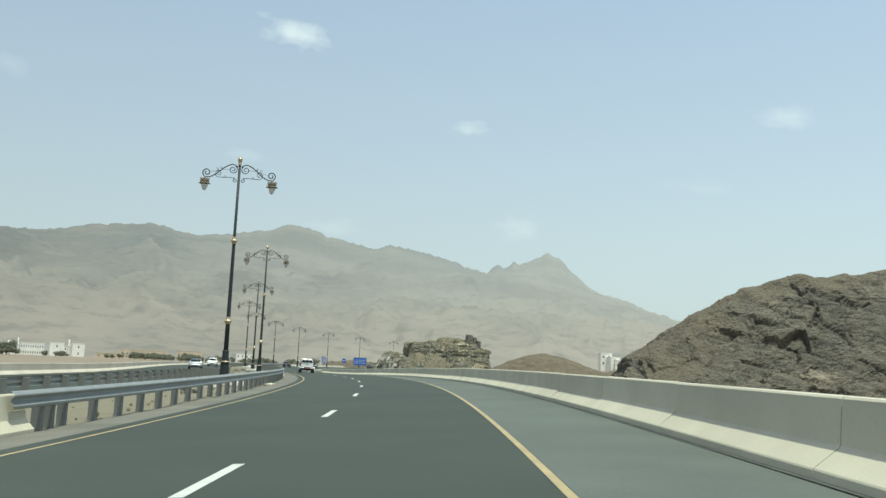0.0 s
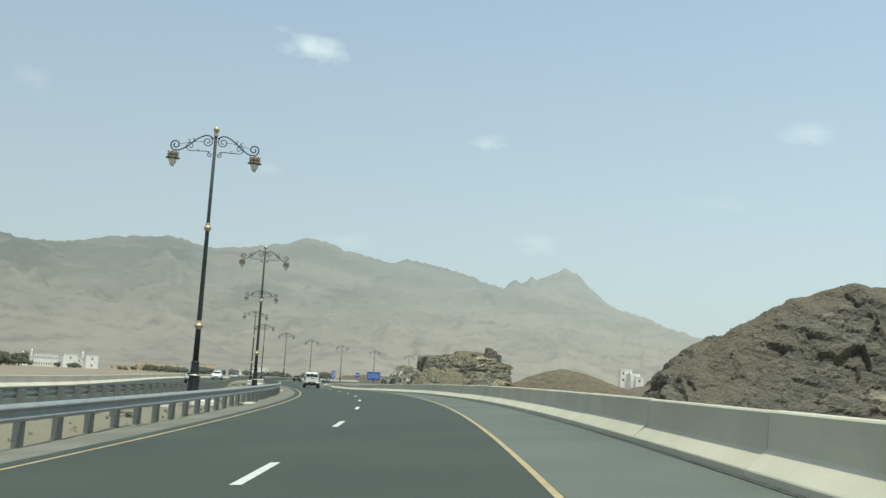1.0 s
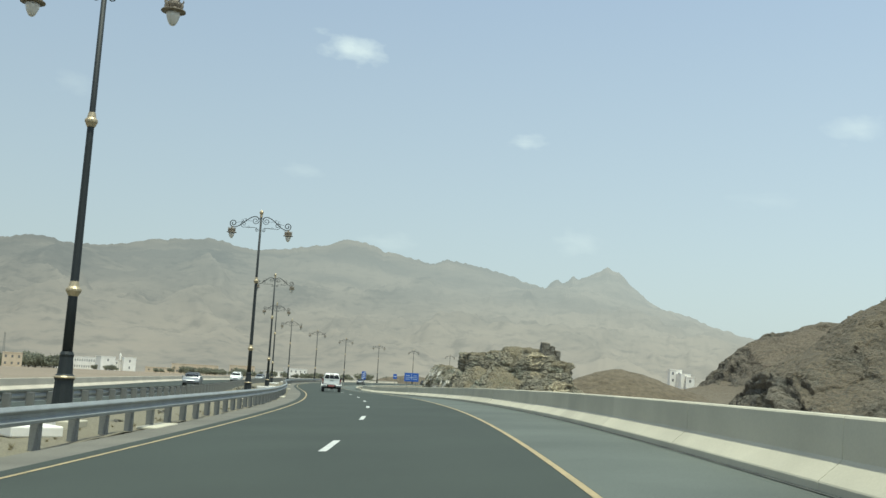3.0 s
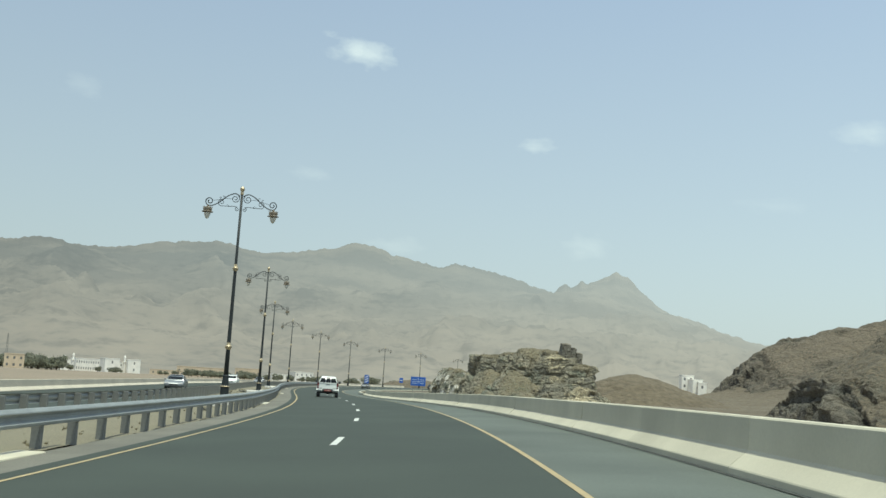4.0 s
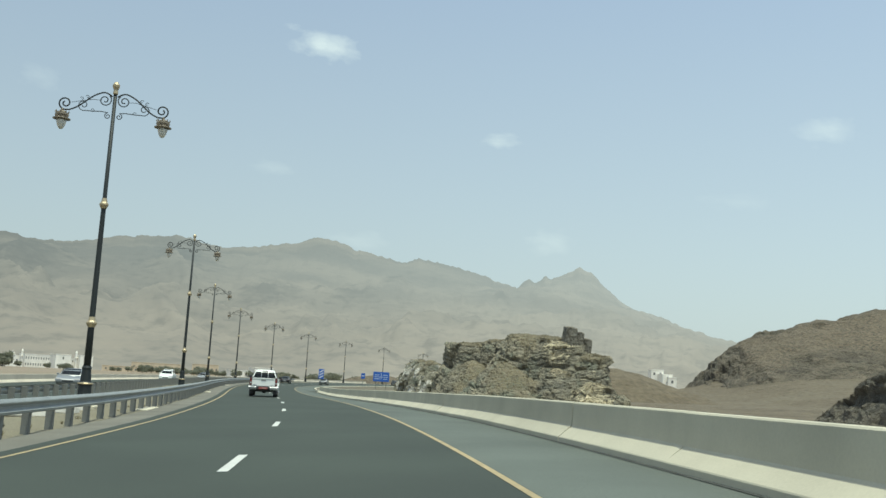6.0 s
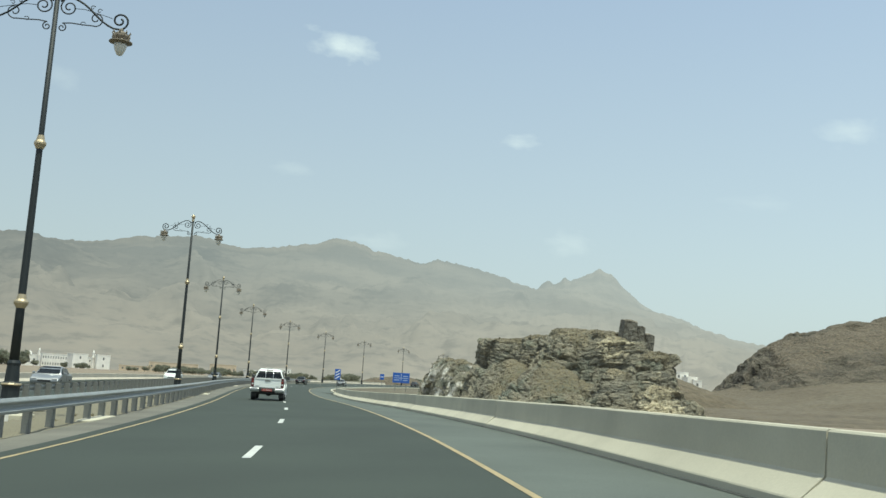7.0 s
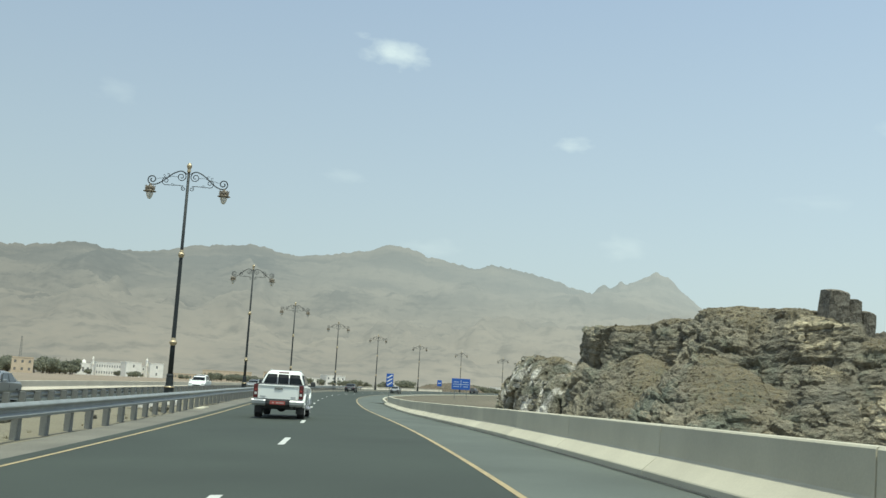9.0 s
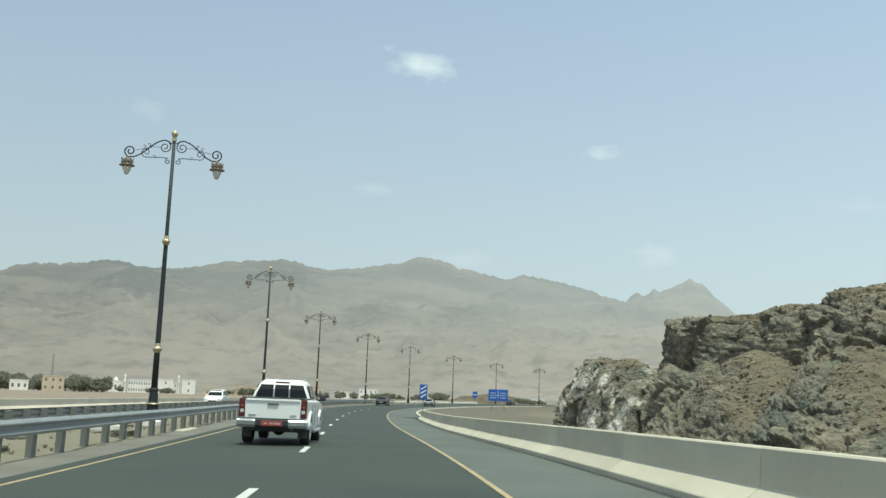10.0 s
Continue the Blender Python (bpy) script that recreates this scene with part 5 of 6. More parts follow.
def car(m, paint, label, length=4.5, height=1.45, tall=False, category="car"):
    """A saloon or an estate with rounded bodywork, front towards +y."""
    c = thing("car", label, category)
    r = 0.33 if not tall else 0.37
    L, belt = length, height * (0.60 if tall else 0.63)
    fy, ry = L * 0.81, L * 0.19
    out = [(0.05, 0.45), (ry - r - 0.1, 0.3)] + arc_points(ry, r, r + 0.06, 180, 0, 7) + [(ry + r + 0.12, 0.25), (fy - r - 0.12, 0.25)] + arc_points(fy, r, r + 0.06, 180, 0, 7) + [(L - 0.1, 0.3), (L, 0.48), (L - 0.04, belt * 0.72), (L * 0.93, belt * 0.88), (L * 0.78, belt), (L * 0.7, belt + 0.03), (0.3, belt + 0.04), (0.1, belt * 0.98), (0.0, belt * 0.8)]
    body = part("body", shell(out, 0.89, 0.11, 0.07), paint, c)
    # the cabin: rounded rings from the rear window's foot to the windscreen's foot
    d = height - belt
    line = ((0.04, 0.05), (0.09, 0.75), (0.16, 0.96), (0.35, 1.0), (0.52, 0.95), (0.62, 0.7), (0.78, 0.05)) if tall else ((0.11, 0.06), (0.2, 0.55), (0.29, 0.9), (0.42, 1.0), (0.53, 0.95), (0.62, 0.7), (0.78, 0.05))
    cab = part("cabin", loft([rounded(L * y, belt - 0.02, belt + d * h, 0.83, 0.83 - 0.21 * h, 0.02 + 0.12 * h) for y, h in line]), paint, c, smooth=True)

    def roof(y, lift=0.012):
        return belt + d * float(np.interp(y, [a for a, _ in line], [h for _, h in line])) + lift

    for name, lo, hi, low_half, top_half in (("windscreen", line[6][0] - 0.015, line[4][0] + 0.01, 0.70, 0.54), ("rear_window", line[0][0] + 0.015, line[2][0] - 0.01, 0.70, 0.54)):
        mid = (lo + hi) / 2
        bm = bmesh.new()
        rows = [[bm.verts.new((s * w, L * y, roof(y))) for s in (-1, 1)] for y, w in ((lo, low_half), (mid, (low_half + top_half) / 2), (hi, top_half))]
        for p, q in zip(rows, rows[1:]):
            bm.faces.new((p[0], p[1], q[1], q[0]))
        bmesh.ops.solidify(bm, geom=bm.faces[:], thickness=0.02)
        part(name, bm, car_glass, cab, "dark curved glass")
    y0, y1, t0, t1 = (L * 0.10, L * 0.72, L * 0.16, L * 0.56) if tall else (L * 0.19, L * 0.72, L * 0.29, L * 0.55)
    for q in side_panes(y0, y1, t0, t1, belt, height - 0.03, 0.83, 0.64, ((0.04, 0.45), (0.5, 0.95))):
        part("side_window", slab(q, 0.03), car_glass, cab, "dark side window")
    for s in (-1, 1):
        part("headlight", box(bmesh.new(), s * 0.64, L - 0.1, belt * 0.72, 0.36, 0.16, 0.13, 0.05), clear_lens, c, "clear headlight")
        part("tail_lamp", box(bmesh.new(), s * 0.66, 0.05, belt * 0.82, 0.34, 0.1, 0.15, 0.03), red_lens, c, "red tail lamp")
        part("mirror", box(bmesh.new(), s * 0.96, L * 0.68, belt + 0.1, 0.18, 0.1, 0.13, 0.04), paint, c)
        part("door_seam", box(bmesh.new(), s * 0.889, L * 0.46, belt * 0.65, 0.008, 0.012, belt * 0.55), black_plastic, body)
        for y in (ry, fy):
            wheel(c, s * 0.78, y, r, s, 0.2)
    part("grille", box(bmesh.new(), 0, L - 0.03, belt * 0.58, 0.8, 0.08, 0.12, 0.03), black_plastic, c, "black grille")
    part("air_intake", box(bmesh.new(), 0, L - 0.03, 0.36, 1.1, 0.08, 0.1, 0.03), black_plastic, c, "black lower air intake")
    part("number_plate", box(bmesh.new(), 0, 0.0, 0.55, 0.5, 0.03, 0.12), clear_lens, c)
    c.matrix_basis = m
    return c


pickup_truck(spot(127.0, -1.0, 0.0, -2.5))
car(spot(206, -14.2, 0.0, 180), car_white, "white estate car coming along the opposite carriageway", 4.7, 1.75, True)
car(spot(141, -14.8, 0.0, 180), car_silver, "silver saloon car on the opposite carriageway", 4.6, 1.45)
car(spot(246, -14.4, 0.0, 180), car_silver, "small grey hatchback on the opposite carriageway", 4.0, 1.5, True)
car(spot(262, -1.9), car_dark, "dark saloon car far ahead in the near lanes", 4.6, 1.45)
car(spot(296, 1.8), car_silver, "grey saloon car far ahead in the near lanes", 4.6, 1.45)
car(spot(398, 1.8), car_dark, "dark estate car beyond the direction sign", 4.7, 1.8, True)


# ---- road signs ----
def direction_sign(m):
    s = thing("direction_sign", "wide blue direction sign with white lines on two posts", "road sign")
    part("sign_panel", box(bmesh.new(), 0, 0, 2.35, 3.7, 0.08, 2.2, 0.02), sign_blue, s, "blue sign panel")
    for x, z, w, h in ((0, 2.3, 3.2, 0.12), (0, 2.45, 0.12, 1.5), (-0.95, 2.75, 1.1, 0.16), (0.95, 2.75, 1.1, 0.16), (-0.95, 1.85, 1.2, 0.16), (0.95, 1.85, 1.0, 0.16)):
        part("sign_bar", box(bmesh.new(), x, -0.045, z, w, 0.01, h), sign_pale, s, "white line on the panel")
    for x in (-1.2, 1.2):
        part("post", tube(bmesh.new(), [(x, 0.08, -1.0), (x, 0.08, 3.2)], 0.06, 8), post_steel, s)
    s.matrix_basis = m


def arrow_sign(m, wide=0.64, tall=1.2, foot=1.5, label="blue countdown sign with slanting white stripes on a post"):
    s = thing("countdown_sign", label, "road sign")
    part("sign_panel", box(bmesh.new(), 0, 0, foot + tall / 2, wide, 0.04, tall, 0.01), sign_blue, s, "blue sign panel")
    for i in range(3):
        z = foot + tall * (0.22 + 0.28 * i)
        part("stripe", box(bmesh.new(), 0, -0.024, z, wide * 0.85, 0.008, tall * 0.09, 0, Euler((0, radians(-32), 0)).to_matrix()), sign_white, s, "slanting white stripe")
    part("post", tube(bmesh.new(), [(0, 0.05, -1.0), (0, 0.05, foot + tall * 0.9)], 0.04, 8), post_steel, s)
    s.matrix_basis = m


direction_sign(pose(-22.5, 293, 0.35, 0, 0, 6))
arrow_sign(pose(-20.6, 182.7, 0.0, 0, 0, 8))
small = thing("route_sign", "small blue route sign on a single post", "road sign")
part("sign_panel", box(bmesh.new(), 0, 0, 2.6, 1.1, 0.05, 1.5, 0.02), sign_blue, small, "blue sign panel")
part("sign_bar", box(bmesh.new(), 0, -0.03, 2.6, 0.7, 0.01, 0.2), sign_white, small)
part("post", tube(bmesh.new(), [(0, 0.06, -1), (0, 0.06, 3.2)], 0.05, 8), post_steel, small)
small.matrix_basis = pose(-31.6, 341, 0.3, 0, 0, 5)

# ---- pale concrete drain aprons and rubble along the median edge ----
for s, off, l, w in ((57, -5.1, 2.4, 0.5), (99.5, -5.15, 3.4, 0.42), (137, -4.85, 3.2, 0.32), (185, -4.9, 3.5, 0.4)):
    bm = bmesh.new()
    box(bm, 0, 0, 0.0, w, l, 0.07, 0.02)
    ob = part("drain_apron", bm, concrete)
    ob.matrix_basis = spot(s, off, 0.01)
    tagged(ob, "pale concrete drain apron at the road's edge", "concrete slab", "drain aprons")
rubble_rnd = random.Random(5)
for i, (x, y, _) in enumerate(LAMPS[:5]):
    sc = float(S[np.argmin((LX - x) ** 2 + (LY - y) ** 2)])
    foot = part("lamp_footing", box(bmesh.new(), 0, 0, 0, 1.1, 1.1, 0.24, 0.03), concrete)
    foot.matrix_basis = pose(x, y, float(along(sc, -7)[2]) - 0.02, 0, 0, 5)
    tagged(foot, "square concrete footing of a street lamp", "footing", "lamp footings")
    for k in range(3):
        blk = part("concrete_block", box(bmesh.new(), 0, 0, 0.12, rubble_rnd.uniform(0.5, 1.3), rubble_rnd.uniform(0.5, 1.2), 0.24, 0.04), white_wall)
        blk.matrix_basis = spot(sc - 2.5 - 2.4 * k, -6.6 - rubble_rnd.random() * 1.2, 0.0, rubble_rnd.uniform(0, 90))
        tagged(blk, "broken pale concrete block lying in the median", "rubble", "concrete blocks in the median")


# ---- dry grass along the foot of the guard rails ----
def grass_tufts():
    rnd = random.Random(12)
    verts, faces = [], []
    for _ in range(380):
        s = rnd.uniform(14, 175)
        off = rnd.choice((-5.55 - abs(rnd.gauss(0, 0.35)), -6 - rnd.random() * 3.5, -10.2 + rnd.gauss(0, 0.2)))
        x, y, z = along(s, off, -0.03)
        size = rnd.uniform(0.04, 0.13)
        for _ in range(14):
            a, lean = rnd.uniform(0, 6.3), rnd.uniform(0.2, 0.9)
            d = Vector((math.cos(a), math.sin(a), 0))
            n = Vector((-d.y, d.x, 0)) * 0.012
            root = Vector((x, y, z)) + d * rnd.random() * size * 0.35
            tip = root + d * lean * size + Vector((0, 0, size * rnd.uniform(0.7, 1.2)))
            b = len(verts)
            verts += [root - n, root + n, tip]
            faces.append((b, b + 1, b + 2))
    me = bpy.data.meshes.new("dry_grass")
    me.from_pydata(verts, [], faces)
    return me


tagged(mesh_part("dry_grass", grass_tufts(), dry_grass), "straw-coloured dry grass tufts in the gravel median", "grass", kind="stuff")
for k in range(26):
    st = mesh_part("stone", PALE_BOULDERS[k % 2], None)
    r = rubble_rnd.uniform(0.08, 0.3)
    st.matrix_basis = spot(rubble_rnd.uniform(25, 150), rubble_rnd.uniform(-9.8, -5.8), 0.02, rubble_rnd.uniform(0, 360)) @ Matrix.Diagonal((r * 1.4, r, r * 0.6, 1))
    tagged(st, "pale loose stone lying on the gravel median", "stone", "stones in the median")


def verge_scrub():
    """Low dry bushes and tufts on the stony verge past the barrier."""
    rnd = random.Random(41)
    verts, faces = [], []
    for _ in range(420):
        s, off = rnd.uniform(120, 330), 8.0 + 24 * rnd.random()
        x, y, _ = along(s, off)
        z = float(ground_height(np.array(x), np.array(y))) + 0.05
        road = float(along(s, off)[2])
        z = max(z, z + (road - z) * max(0.0, 1 - ((off - 6.15) / 31.85)) ** 0.6 - 0.35)
        size = rnd.uniform(0.12, 0.5)
        for _ in range(16):
            a, lean = rnd.uniform(0, 6.3), rnd.uniform(0.2, 1.0)
            d = Vector((math.cos(a), math.sin(a), 0))
            n = Vector((-d.y, d.x, 0)) * 0.035
            root = Vector((x, y, z - 0.1)) + d * rnd.random() * size * 0.4
            tip = root + d * lean * size + Vector((0, 0, size * rnd.uniform(0.5, 1.0)))
            b = len(verts)
            verts += [root - n, root + n, tip]
            faces.append((b, b + 1, b + 2))
    me = bpy.data.meshes.new("dry_scrub")
    me.from_pydata(verts, [], faces)
    return me


tagged(mesh_part("dry_scrub", verge_scrub(), leaf), "low dry olive scrub on the brown stony verge", "shrubs", kind="stuff")


# ---- dry shrubs and trees ----
def leafy(name, seed, rx, rz, count, leaf_size, lobes=6):
    """A crown of small leaf clumps with gaps, in uneven lobes."""
    rnd = random.Random(seed)
    centres = [(rnd.uniform(-0.6, 0.6) * rx, rnd.uniform(-0.6, 0.6) * rx, rnd.uniform(-0.45, 0.6) * rz, rnd.uniform(0.4, 0.62)) for _ in range(lobes)]
    verts, faces = [], []
    for _ in range(count):
        cx, cy, cz, k = rnd.choice(centres)
        d = Vector((rnd.gauss(0, 1), rnd.gauss(0, 1), rnd.gauss(0, 1))).normalized() * (0.5 + 0.5 * rnd.random())
        p = Vector((cx + d.x * k * rx, cy + d.y * k * rx, cz + d.z * k * rz))
        q = Euler((rnd.uniform(0, 6.3), rnd.uniform(0, 6.3), rnd.uniform(0, 6.3))).to_matrix()
        r = leaf_size * rnd.uniform(0.6, 1.4)
        b = len(verts)
        verts += [p + q @ Vector(v) * r for v in ((-1, 0, 0), (0, -0.5, 0.15), (1, 0, 0), (0, 0.5, 0.15))]
        faces.append((b, b + 1, b + 2, b + 3))
    me = bpy.data.meshes.new(name)
    me.from_pydata(verts, [], faces)
    me.materials.append(leaf)
    return me


def tree(seed, rx, h, label, category="tree"):
    t = thing("tree" if category == "tree" else "shrub", label, category)
    rnd = random.Random(seed)
    bm = bmesh.new()
    lean = Vector((rnd.uniform(-0.2, 0.2), rnd.uniform(-0.2, 0.2), 1))
    tube(bm, [Vector((0, 0, -0.5)), lean * h * 0.25, lean * h * 0.5], lambda u: 0.05 * h * (1 - 0.6 * u), 7)
    for i in range(4):
        a = i * 1.6 + rnd.random()
        tube(bm, [lean * h * 0.35, lean * h * 0.5 + Vector((math.cos(a), math.sin(a), 0.4)) * rx * 0.45, lean * h * 0.65 + Vector((math.cos(a), math.sin(a), 0.5)) * rx * 0.7], lambda u: 0.02 * h * (1 - 0.7 * u), 5)
    part("trunk", bm, bark, t)
    crown = mesh_part("crown", leafy("crown", seed, rx, h * 0.42, 1100, rx * 0.12, 8), None, t, "grey-green leaves paled by painted haze")
    crown.location = (0, 0, h * 0.45)
    return t


TREES = [tree(31, 4.0, 6.5, "hazy grey-green acacia tree near the village"), tree(32, 5.0, 7.5, "broad hazy grey-green tree near the village"), tree(33, 3.2, 4.6, "low hazy shrubby tree near the village")]


def far_spot(az, dist, dz=0.0, turn=0.0):
    x, y = dist * math.sin(radians(az)), 50 + dist * math.cos(radians(az))
    return pose(x, y, float(ground_height(np.array(x), np.array(y))) + dz, 0, 0, turn - az)


tree_rnd = random.Random(77)
SPOTS = []
for lo, hi, n, d0, d1 in ((-36, -30, 26, 560, 700), (-30, -24.4, 46, 660, 800), (-24.4, -21, 6, 740, 800), (-19.5, -13.5, 44, 700, 860), (-13, -8, 24, 800, 940), (-8, -2.0, 34, 700, 860)):
    for _ in range(n):
        SPOTS.append((tree_rnd.uniform(lo, hi), tree_rnd.uniform(d0, d1)))
for i, (az, d) in enumerate(SPOTS):
    m = far_spot(az, d, 0, tree_rnd.uniform(0, 360)) @ Matrix.Scale(tree_rnd.uniform(0.95, 1.75) if az < -24 else tree_rnd.uniform(0.5, 0.95), 4)
    if i < 3:
        TREES[i].matrix_basis = m
    else:
        src = TREES[tree_rnd.randrange(3)]
        t = copy_thing(src, m)
        t.scale = m.to_scale()
for t in scene.objects:
    if t.name.startswith("tree"):
        tagged(t, group="trees round the village")


# ---- far buildings ----
def building(name, m, w, d, h, mat, label, rows=2, cols=4, dome=False, parapet=0.5):
    """A flat-roofed house with recessed windows in its near wall (towards -y)."""
    b = thing(name, label, "building")
    wall = bmesh.new()
    fh = h / max(rows, 1)
    ww, wh = min(1.2, w / cols * 0.4), fh * 0.38
    xs = [-w / 2 + w * (c + 0.5) / cols for c in range(cols)]
    # near wall as piers, sills and lintels round the openings
    edges = sorted([-w / 2, w / 2] + [x - ww / 2 for x in xs] + [x + ww / 2 for x in xs])
    for i in range(0, len(edges) - 1, 2):
        box(wall, (edges[i] + edges[i + 1]) / 2, -d / 2 + 0.2, h / 2 - 1.5, edges[i + 1] - edges[i], 0.4, h + 3)
    for x in xs:
        z = -3.0
        for r in range(rows):
            z1 = r * fh + fh * 0.32
            box(wall, x, -d / 2 + 0.2, (z + z1) / 2, ww, 0.396, z1 - z)
            z = z1 + wh
        box(wall, x, -d / 2 + 0.2, (z + h) / 2, ww, 0.396, h - z)
    box(wall, 0, 0.2, h / 2 - 1.5, w - 0.02, d - 0.4, h + 2.98)
    part("wall", wall, mat, b)
    for x in xs:
        for r in range(rows):
            part("window", box(bmesh.new(), x, -d / 2 + 0.22, r * fh + fh * 0.32 + wh / 2, ww * 0.99, 0.3, wh * 0.99), dark_opening, b, "dark window")
    roof = bmesh.new()
    for x, y, sx, sy in ((0, -d / 2, w + 0.1, 0.25), (0, d / 2, w + 0.1, 0.25), (-w / 2, 0, 0.25, d + 0.1), (w / 2, 0, 0.25, d + 0.1)):
        box(roof, x, y, h + parapet / 2, sx, sy, parapet)
    part("parapet", roof, mat, b)
    if dome:
        part("dome", lathe(bmesh.new(), [(w * 0.16, h), (w * 0.17, h + 0.8), (w * 0.15, h + 1.8), (w * 0.08, h + 2.7), (0.1, h + 3.1), (0.04, h + 4.0)], 14), white_wall, b, "white dome", smooth=True)
    b.matrix_basis = m
    return b


def place_building(az, dist, w, d, h, mat, label, rows=2, cols=4, dome=False, turn=0.0, dz=0.0, name="house"):
    return building(name, far_spot(az, dist, dz, turn), w, d, h, mat, label, rows, cols, dome)


A0 = 840.0
place_building(-20.9, A0, 10.5, 9, 10.5, white_wall, "white flat-roofed block beside the school", 2, 1, turn=24)
place_building(-21.5, A0 + 12, 10, 9, 8.0, white_wall, "low white wing between two blocks", 2, 4, turn=24)
place_building(-22.07, A0 - 4, 12, 10, 10.5, white_wall, "white plastered block with a flat roof", 2, 1, turn=24)
place_building(-23.2, A0 + 20, 24, 10, 9.8, white_wall, "long white arcaded school with two window rows", 2, 12, turn=24)
place_building(-24.4, A0 + 5, 10, 8, 8.5, white_wall, "white domed prayer hall", 1, 3, True, name="prayer_hall")
tower = thing("minaret", "slender white minaret beside the prayer hall", "tower")
part("shaft", lathe(bmesh.new(), [(1.0, -3), (0.95, 8), (1.4, 8.3), (1.4, 9.0), (0.8, 9.1), (0.7, 12), (0.9, 12.2)], 12), white_wall, tower)
part("cap", lathe(bmesh.new(), [(0.8, 12.2), (0.6, 13), (0.1, 14.2)], 12), white_wall, tower, "pointed white cap")
tower.matrix_basis = far_spot(-23.95, A0)
copy_thing(tower, far_spot(-21.3, A0 - 2))
place_building(-27.0, 636, 11, 10, 8.0, beige_wall, "beige two-storey house among trees", 2, 3)
place_building(-28.5, 620, 9, 8, 5.0, white_wall, "low white house among trees", 1, 3)
place_building(-33.0, 600, 10, 8, 5.0, white_wall, "low white house with a plain front", 1, 3)
place_building(-17.2, 900, 40, 10, 8.0, beige_wall, "long low brown compound wall and sheds", 1, 9)
place_building(-14.6, 900, 22, 10, 9.0, beige_wall, "long brown flat-roofed house", 1, 6)
place_building(-19.0, 780, 26, 6, 3.5, beige_wall, "low beige compound with a plain wall", 1, 5)
place_building(-12.9, 860, 16, 9, 5.5, white_wall, "low white house by the plain", 1, 4, turn=30)
place_building(-11.6, 880, 18, 10, 8.5, white_wall, "white house with a raised upper floor", 2, 4, turn=30)
place_building(-10.4, 900, 12, 8, 4.5, beige_wall, "small beige house by the plain", 1, 3)
place_building(-8.6, 860, 12, 8, 4.5, white_wall, "small white house by the plain", 1, 3)
place_building(-4.0, 820, 12, 8, 4.5, white_wall, "small white house behind the sign", 1, 3)
place_building(-2.6, 830, 16, 8, 5.0, white_wall, "low white house behind the sign", 1, 4)
place_building(10.2, 640, 7.5, 8, 8.5, white_wall, "white villa on the slope between the hills", 2, 2, dz=4.6, turn=12)
place_building(10.7, 634, 6.5, 7, 6.0, white_wall, "lower white wing of the villa", 2, 1, dz=4.0, turn=24)
place_building(11.05, 628, 5, 7, 4.5, white_wall, "low white annex of the villa", 1, 1, dz=3.4, turn=4)
place_building(13.0, 690, 8, 8, 6.0, white_wall, "small white house on the slope", 2, 2, dz=1.5, turn=10)

mast = thing("radio_mast", "thin steel lattice mast above the trees", "mast")
legs = bmesh.new()
for i in range(3):
    a = i * 2.094
    tube(legs, [(1.3 * math.cos(a), 1.3 * math.sin(a), -1), (0.35 * math.cos(a), 0.35 * math.sin(a), 24)], 0.12, 5)
part("legs", legs, post_steel, mast)
lace = bmesh.new()
for k in range(12):
    z0, z1 = k * 2.0, k * 2.0 + 2.0
    for i in range(3):
        a, c = i * 2.094, (i + 1) * 2.094
        r0, r1 = 1.26 - 0.038 * z0, 1.26 - 0.038 * z1
        tube(lace, [(r0 * math.cos(a), r0 * math.sin(a), z0), (r1 * math.cos(c), r1 * math.sin(c), z1)], 0.06, 4)
part("lattice", lace, post_steel, mast, "crossed lattice bars")
mast.matrix_basis = far_spot(-27.35, 760)


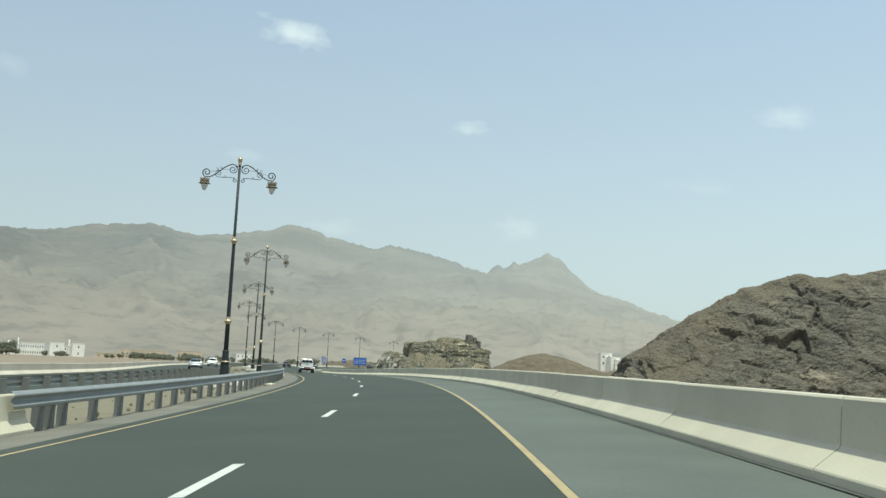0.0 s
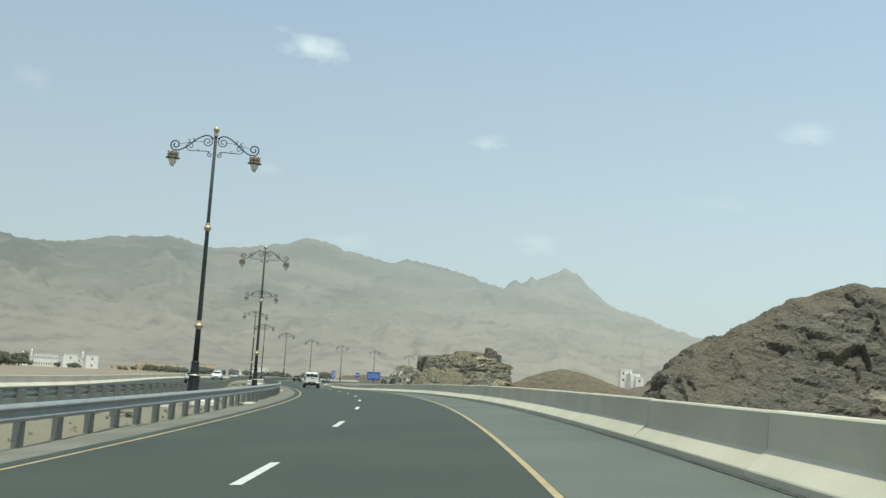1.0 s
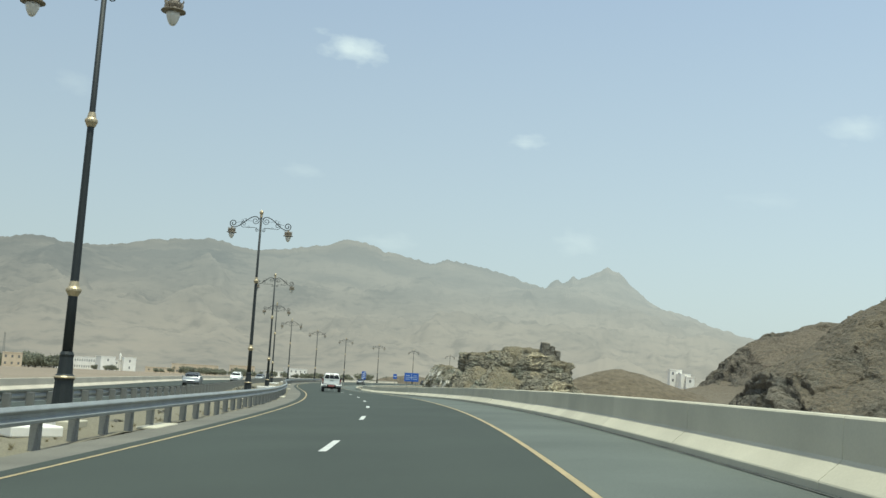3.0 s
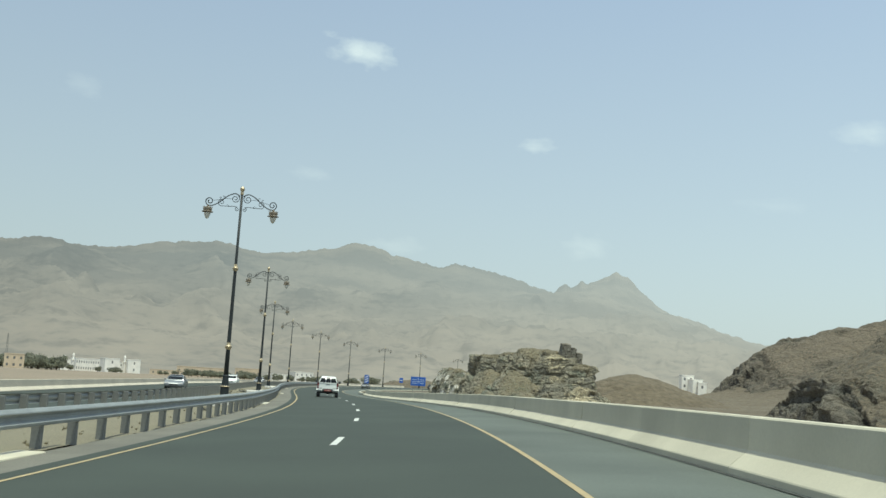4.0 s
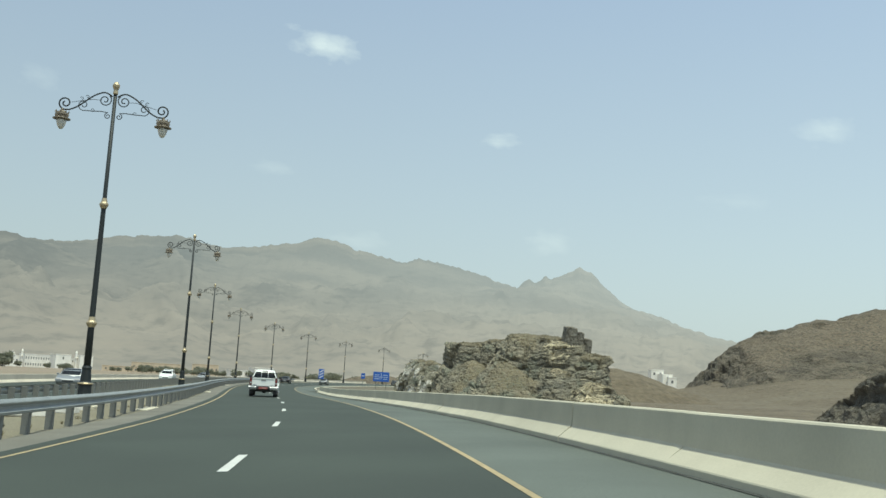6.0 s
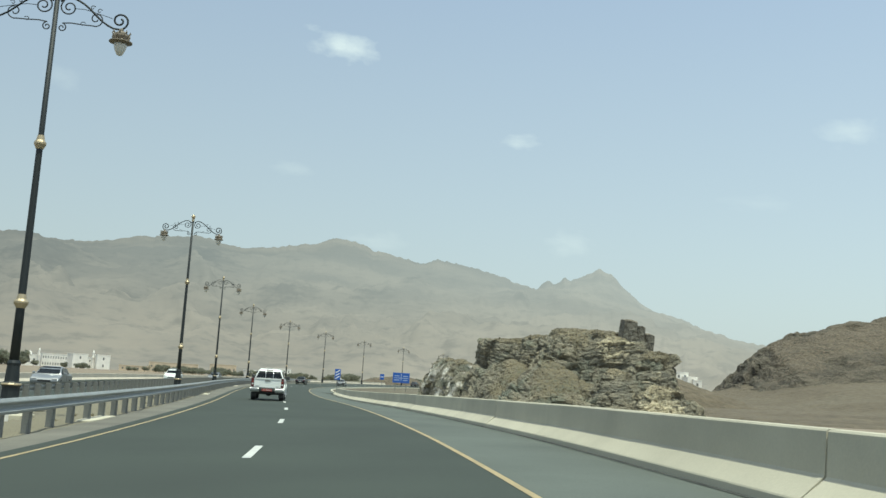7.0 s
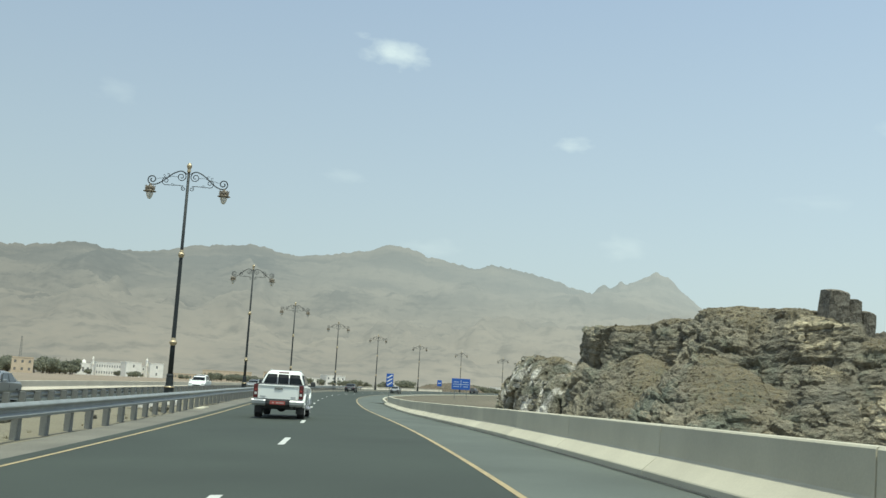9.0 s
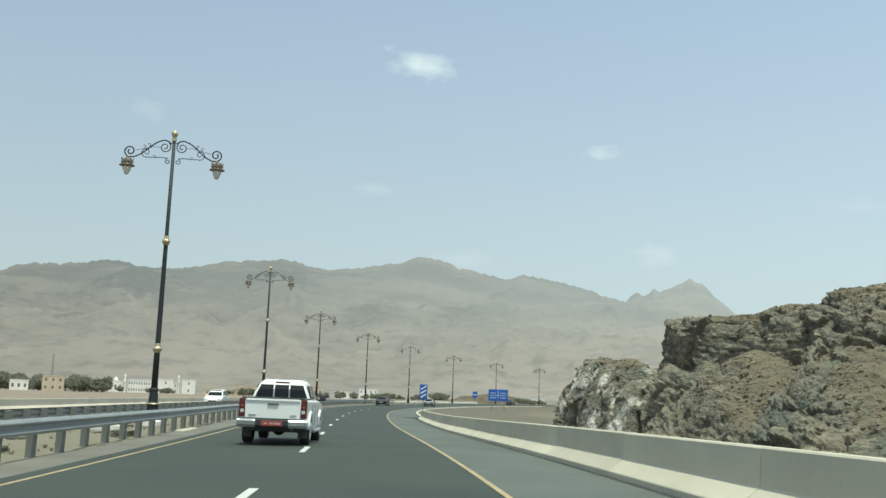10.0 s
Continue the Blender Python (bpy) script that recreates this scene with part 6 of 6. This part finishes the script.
# ---- clouds: small wisps far up in the haze ----
def cloud_material(seed, strength):
    m = bpy.data.materials.new("cloud_vapour")
    m.use_nodes = True
    n, l = m.node_tree.nodes, m.node_tree.links
    n.remove(n["Principled BSDF"])
    co = n.new("ShaderNodeTexCoord")
    big, ramp = n.new("ShaderNodeTexNoise"), n.new("ShaderNodeMapRange")
    big.inputs["Scale"].default_value, big.inputs["Detail"].default_value, big.inputs["Roughness"].default_value = 1.9, 7.0, 0.55
    shift = n.new("ShaderNodeMapping")
    shift.inputs["Location"].default_value = (seed * 3.7, seed * 1.3, 0)
    l.new(co.outputs["Object"], shift.inputs["Vector"])
    l.new(shift.outputs[0], big.inputs["Vector"])
    ball = n.new("ShaderNodeVectorMath")
    ball.operation = "LENGTH"
    l.new(co.outputs["Object"], ball.inputs[0])
    fall = n.new("ShaderNodeMapRange")
    fall.inputs["From Min"].default_value, fall.inputs["From Max"].default_value = 0.0, 1.0
    fall.inputs["To Min"].default_value, fall.inputs["To Max"].default_value = 0.42, -0.42
    l.new(ball.outputs["Value"], fall.inputs["Value"])
    add = n.new("ShaderNodeMath")
    l.new(big.outputs["Fac"], add.inputs[0])
    l.new(fall.outputs["Result"], add.inputs[1])
    ramp.inputs["From Min"].default_value, ramp.inputs["From Max"].default_value = 0.40, 1.05
    ramp.inputs["To Min"].default_value, ramp.inputs["To Max"].default_value = 0.0, strength
    l.new(add.outputs[0], ramp.inputs["Value"])
    em, tr, mix = n.new("ShaderNodeEmission"), n.new("ShaderNodeBsdfTransparent"), n.new("ShaderNodeMixShader")
    em.inputs[0].default_value, em.inputs[1].default_value = (0.93, 0.97, 1.0, 1), 0.95
    l.new(ramp.outputs["Result"], mix.inputs[0])
    l.new(tr.outputs[0], mix.inputs[1])
    l.new(em.outputs[0], mix.inputs[2])
    l.new(mix.outputs[0], n["Material Output"].inputs["Surface"])
    return m


for i, (az, el, w, h, strength, tilt) in enumerate(((-9.5, 18.7, 4.8, 2.3, 0.8, 8), (1.3, 14.05, 2.8, 1.1, 0.38, 0), (19.4, 14.7, 4.8, 2.0, 0.36, 4), (4.5, 8.4, 3.8, 1.7, 0.28, 3),
                                                 (-11.8, 11.6, 3.0, 1.1, 0.2, 2), (-24.6, 15.0, 3.4, 1.5, 0.18, 5), (-6.6, 7.9, 4.2, 1.3, 0.2, 0), (14.5, 11.0, 5.0, 1.3, 0.12, 0))):
    D = 4300.0
    bm = bmesh.new()
    bmesh.ops.create_grid(bm, x_segments=8, y_segments=8, size=1.0)
    for v in bm.verts:
        v.co.z = 0.12 * (1 - v.co.x ** 2) * (1 - v.co.y ** 2)
    ob = part("cloud", bm, cloud_material(i + 1, strength))
    p = Vector((D * math.sin(radians(az)) * math.cos(radians(el)), 50 + D * math.cos(radians(az)) * math.cos(radians(el)), D * math.sin(radians(el))))
    k = D * math.tan(radians(0.5))
    ob.matrix_basis = look(p, (0, 50, 0), tilt) @ Matrix.Diagonal((w * k * 1.3, h * k * 1.5, 60, 1))
    tagged(ob, "faint white wisp of cloud in hazy sky", "cloud", kind="structure")
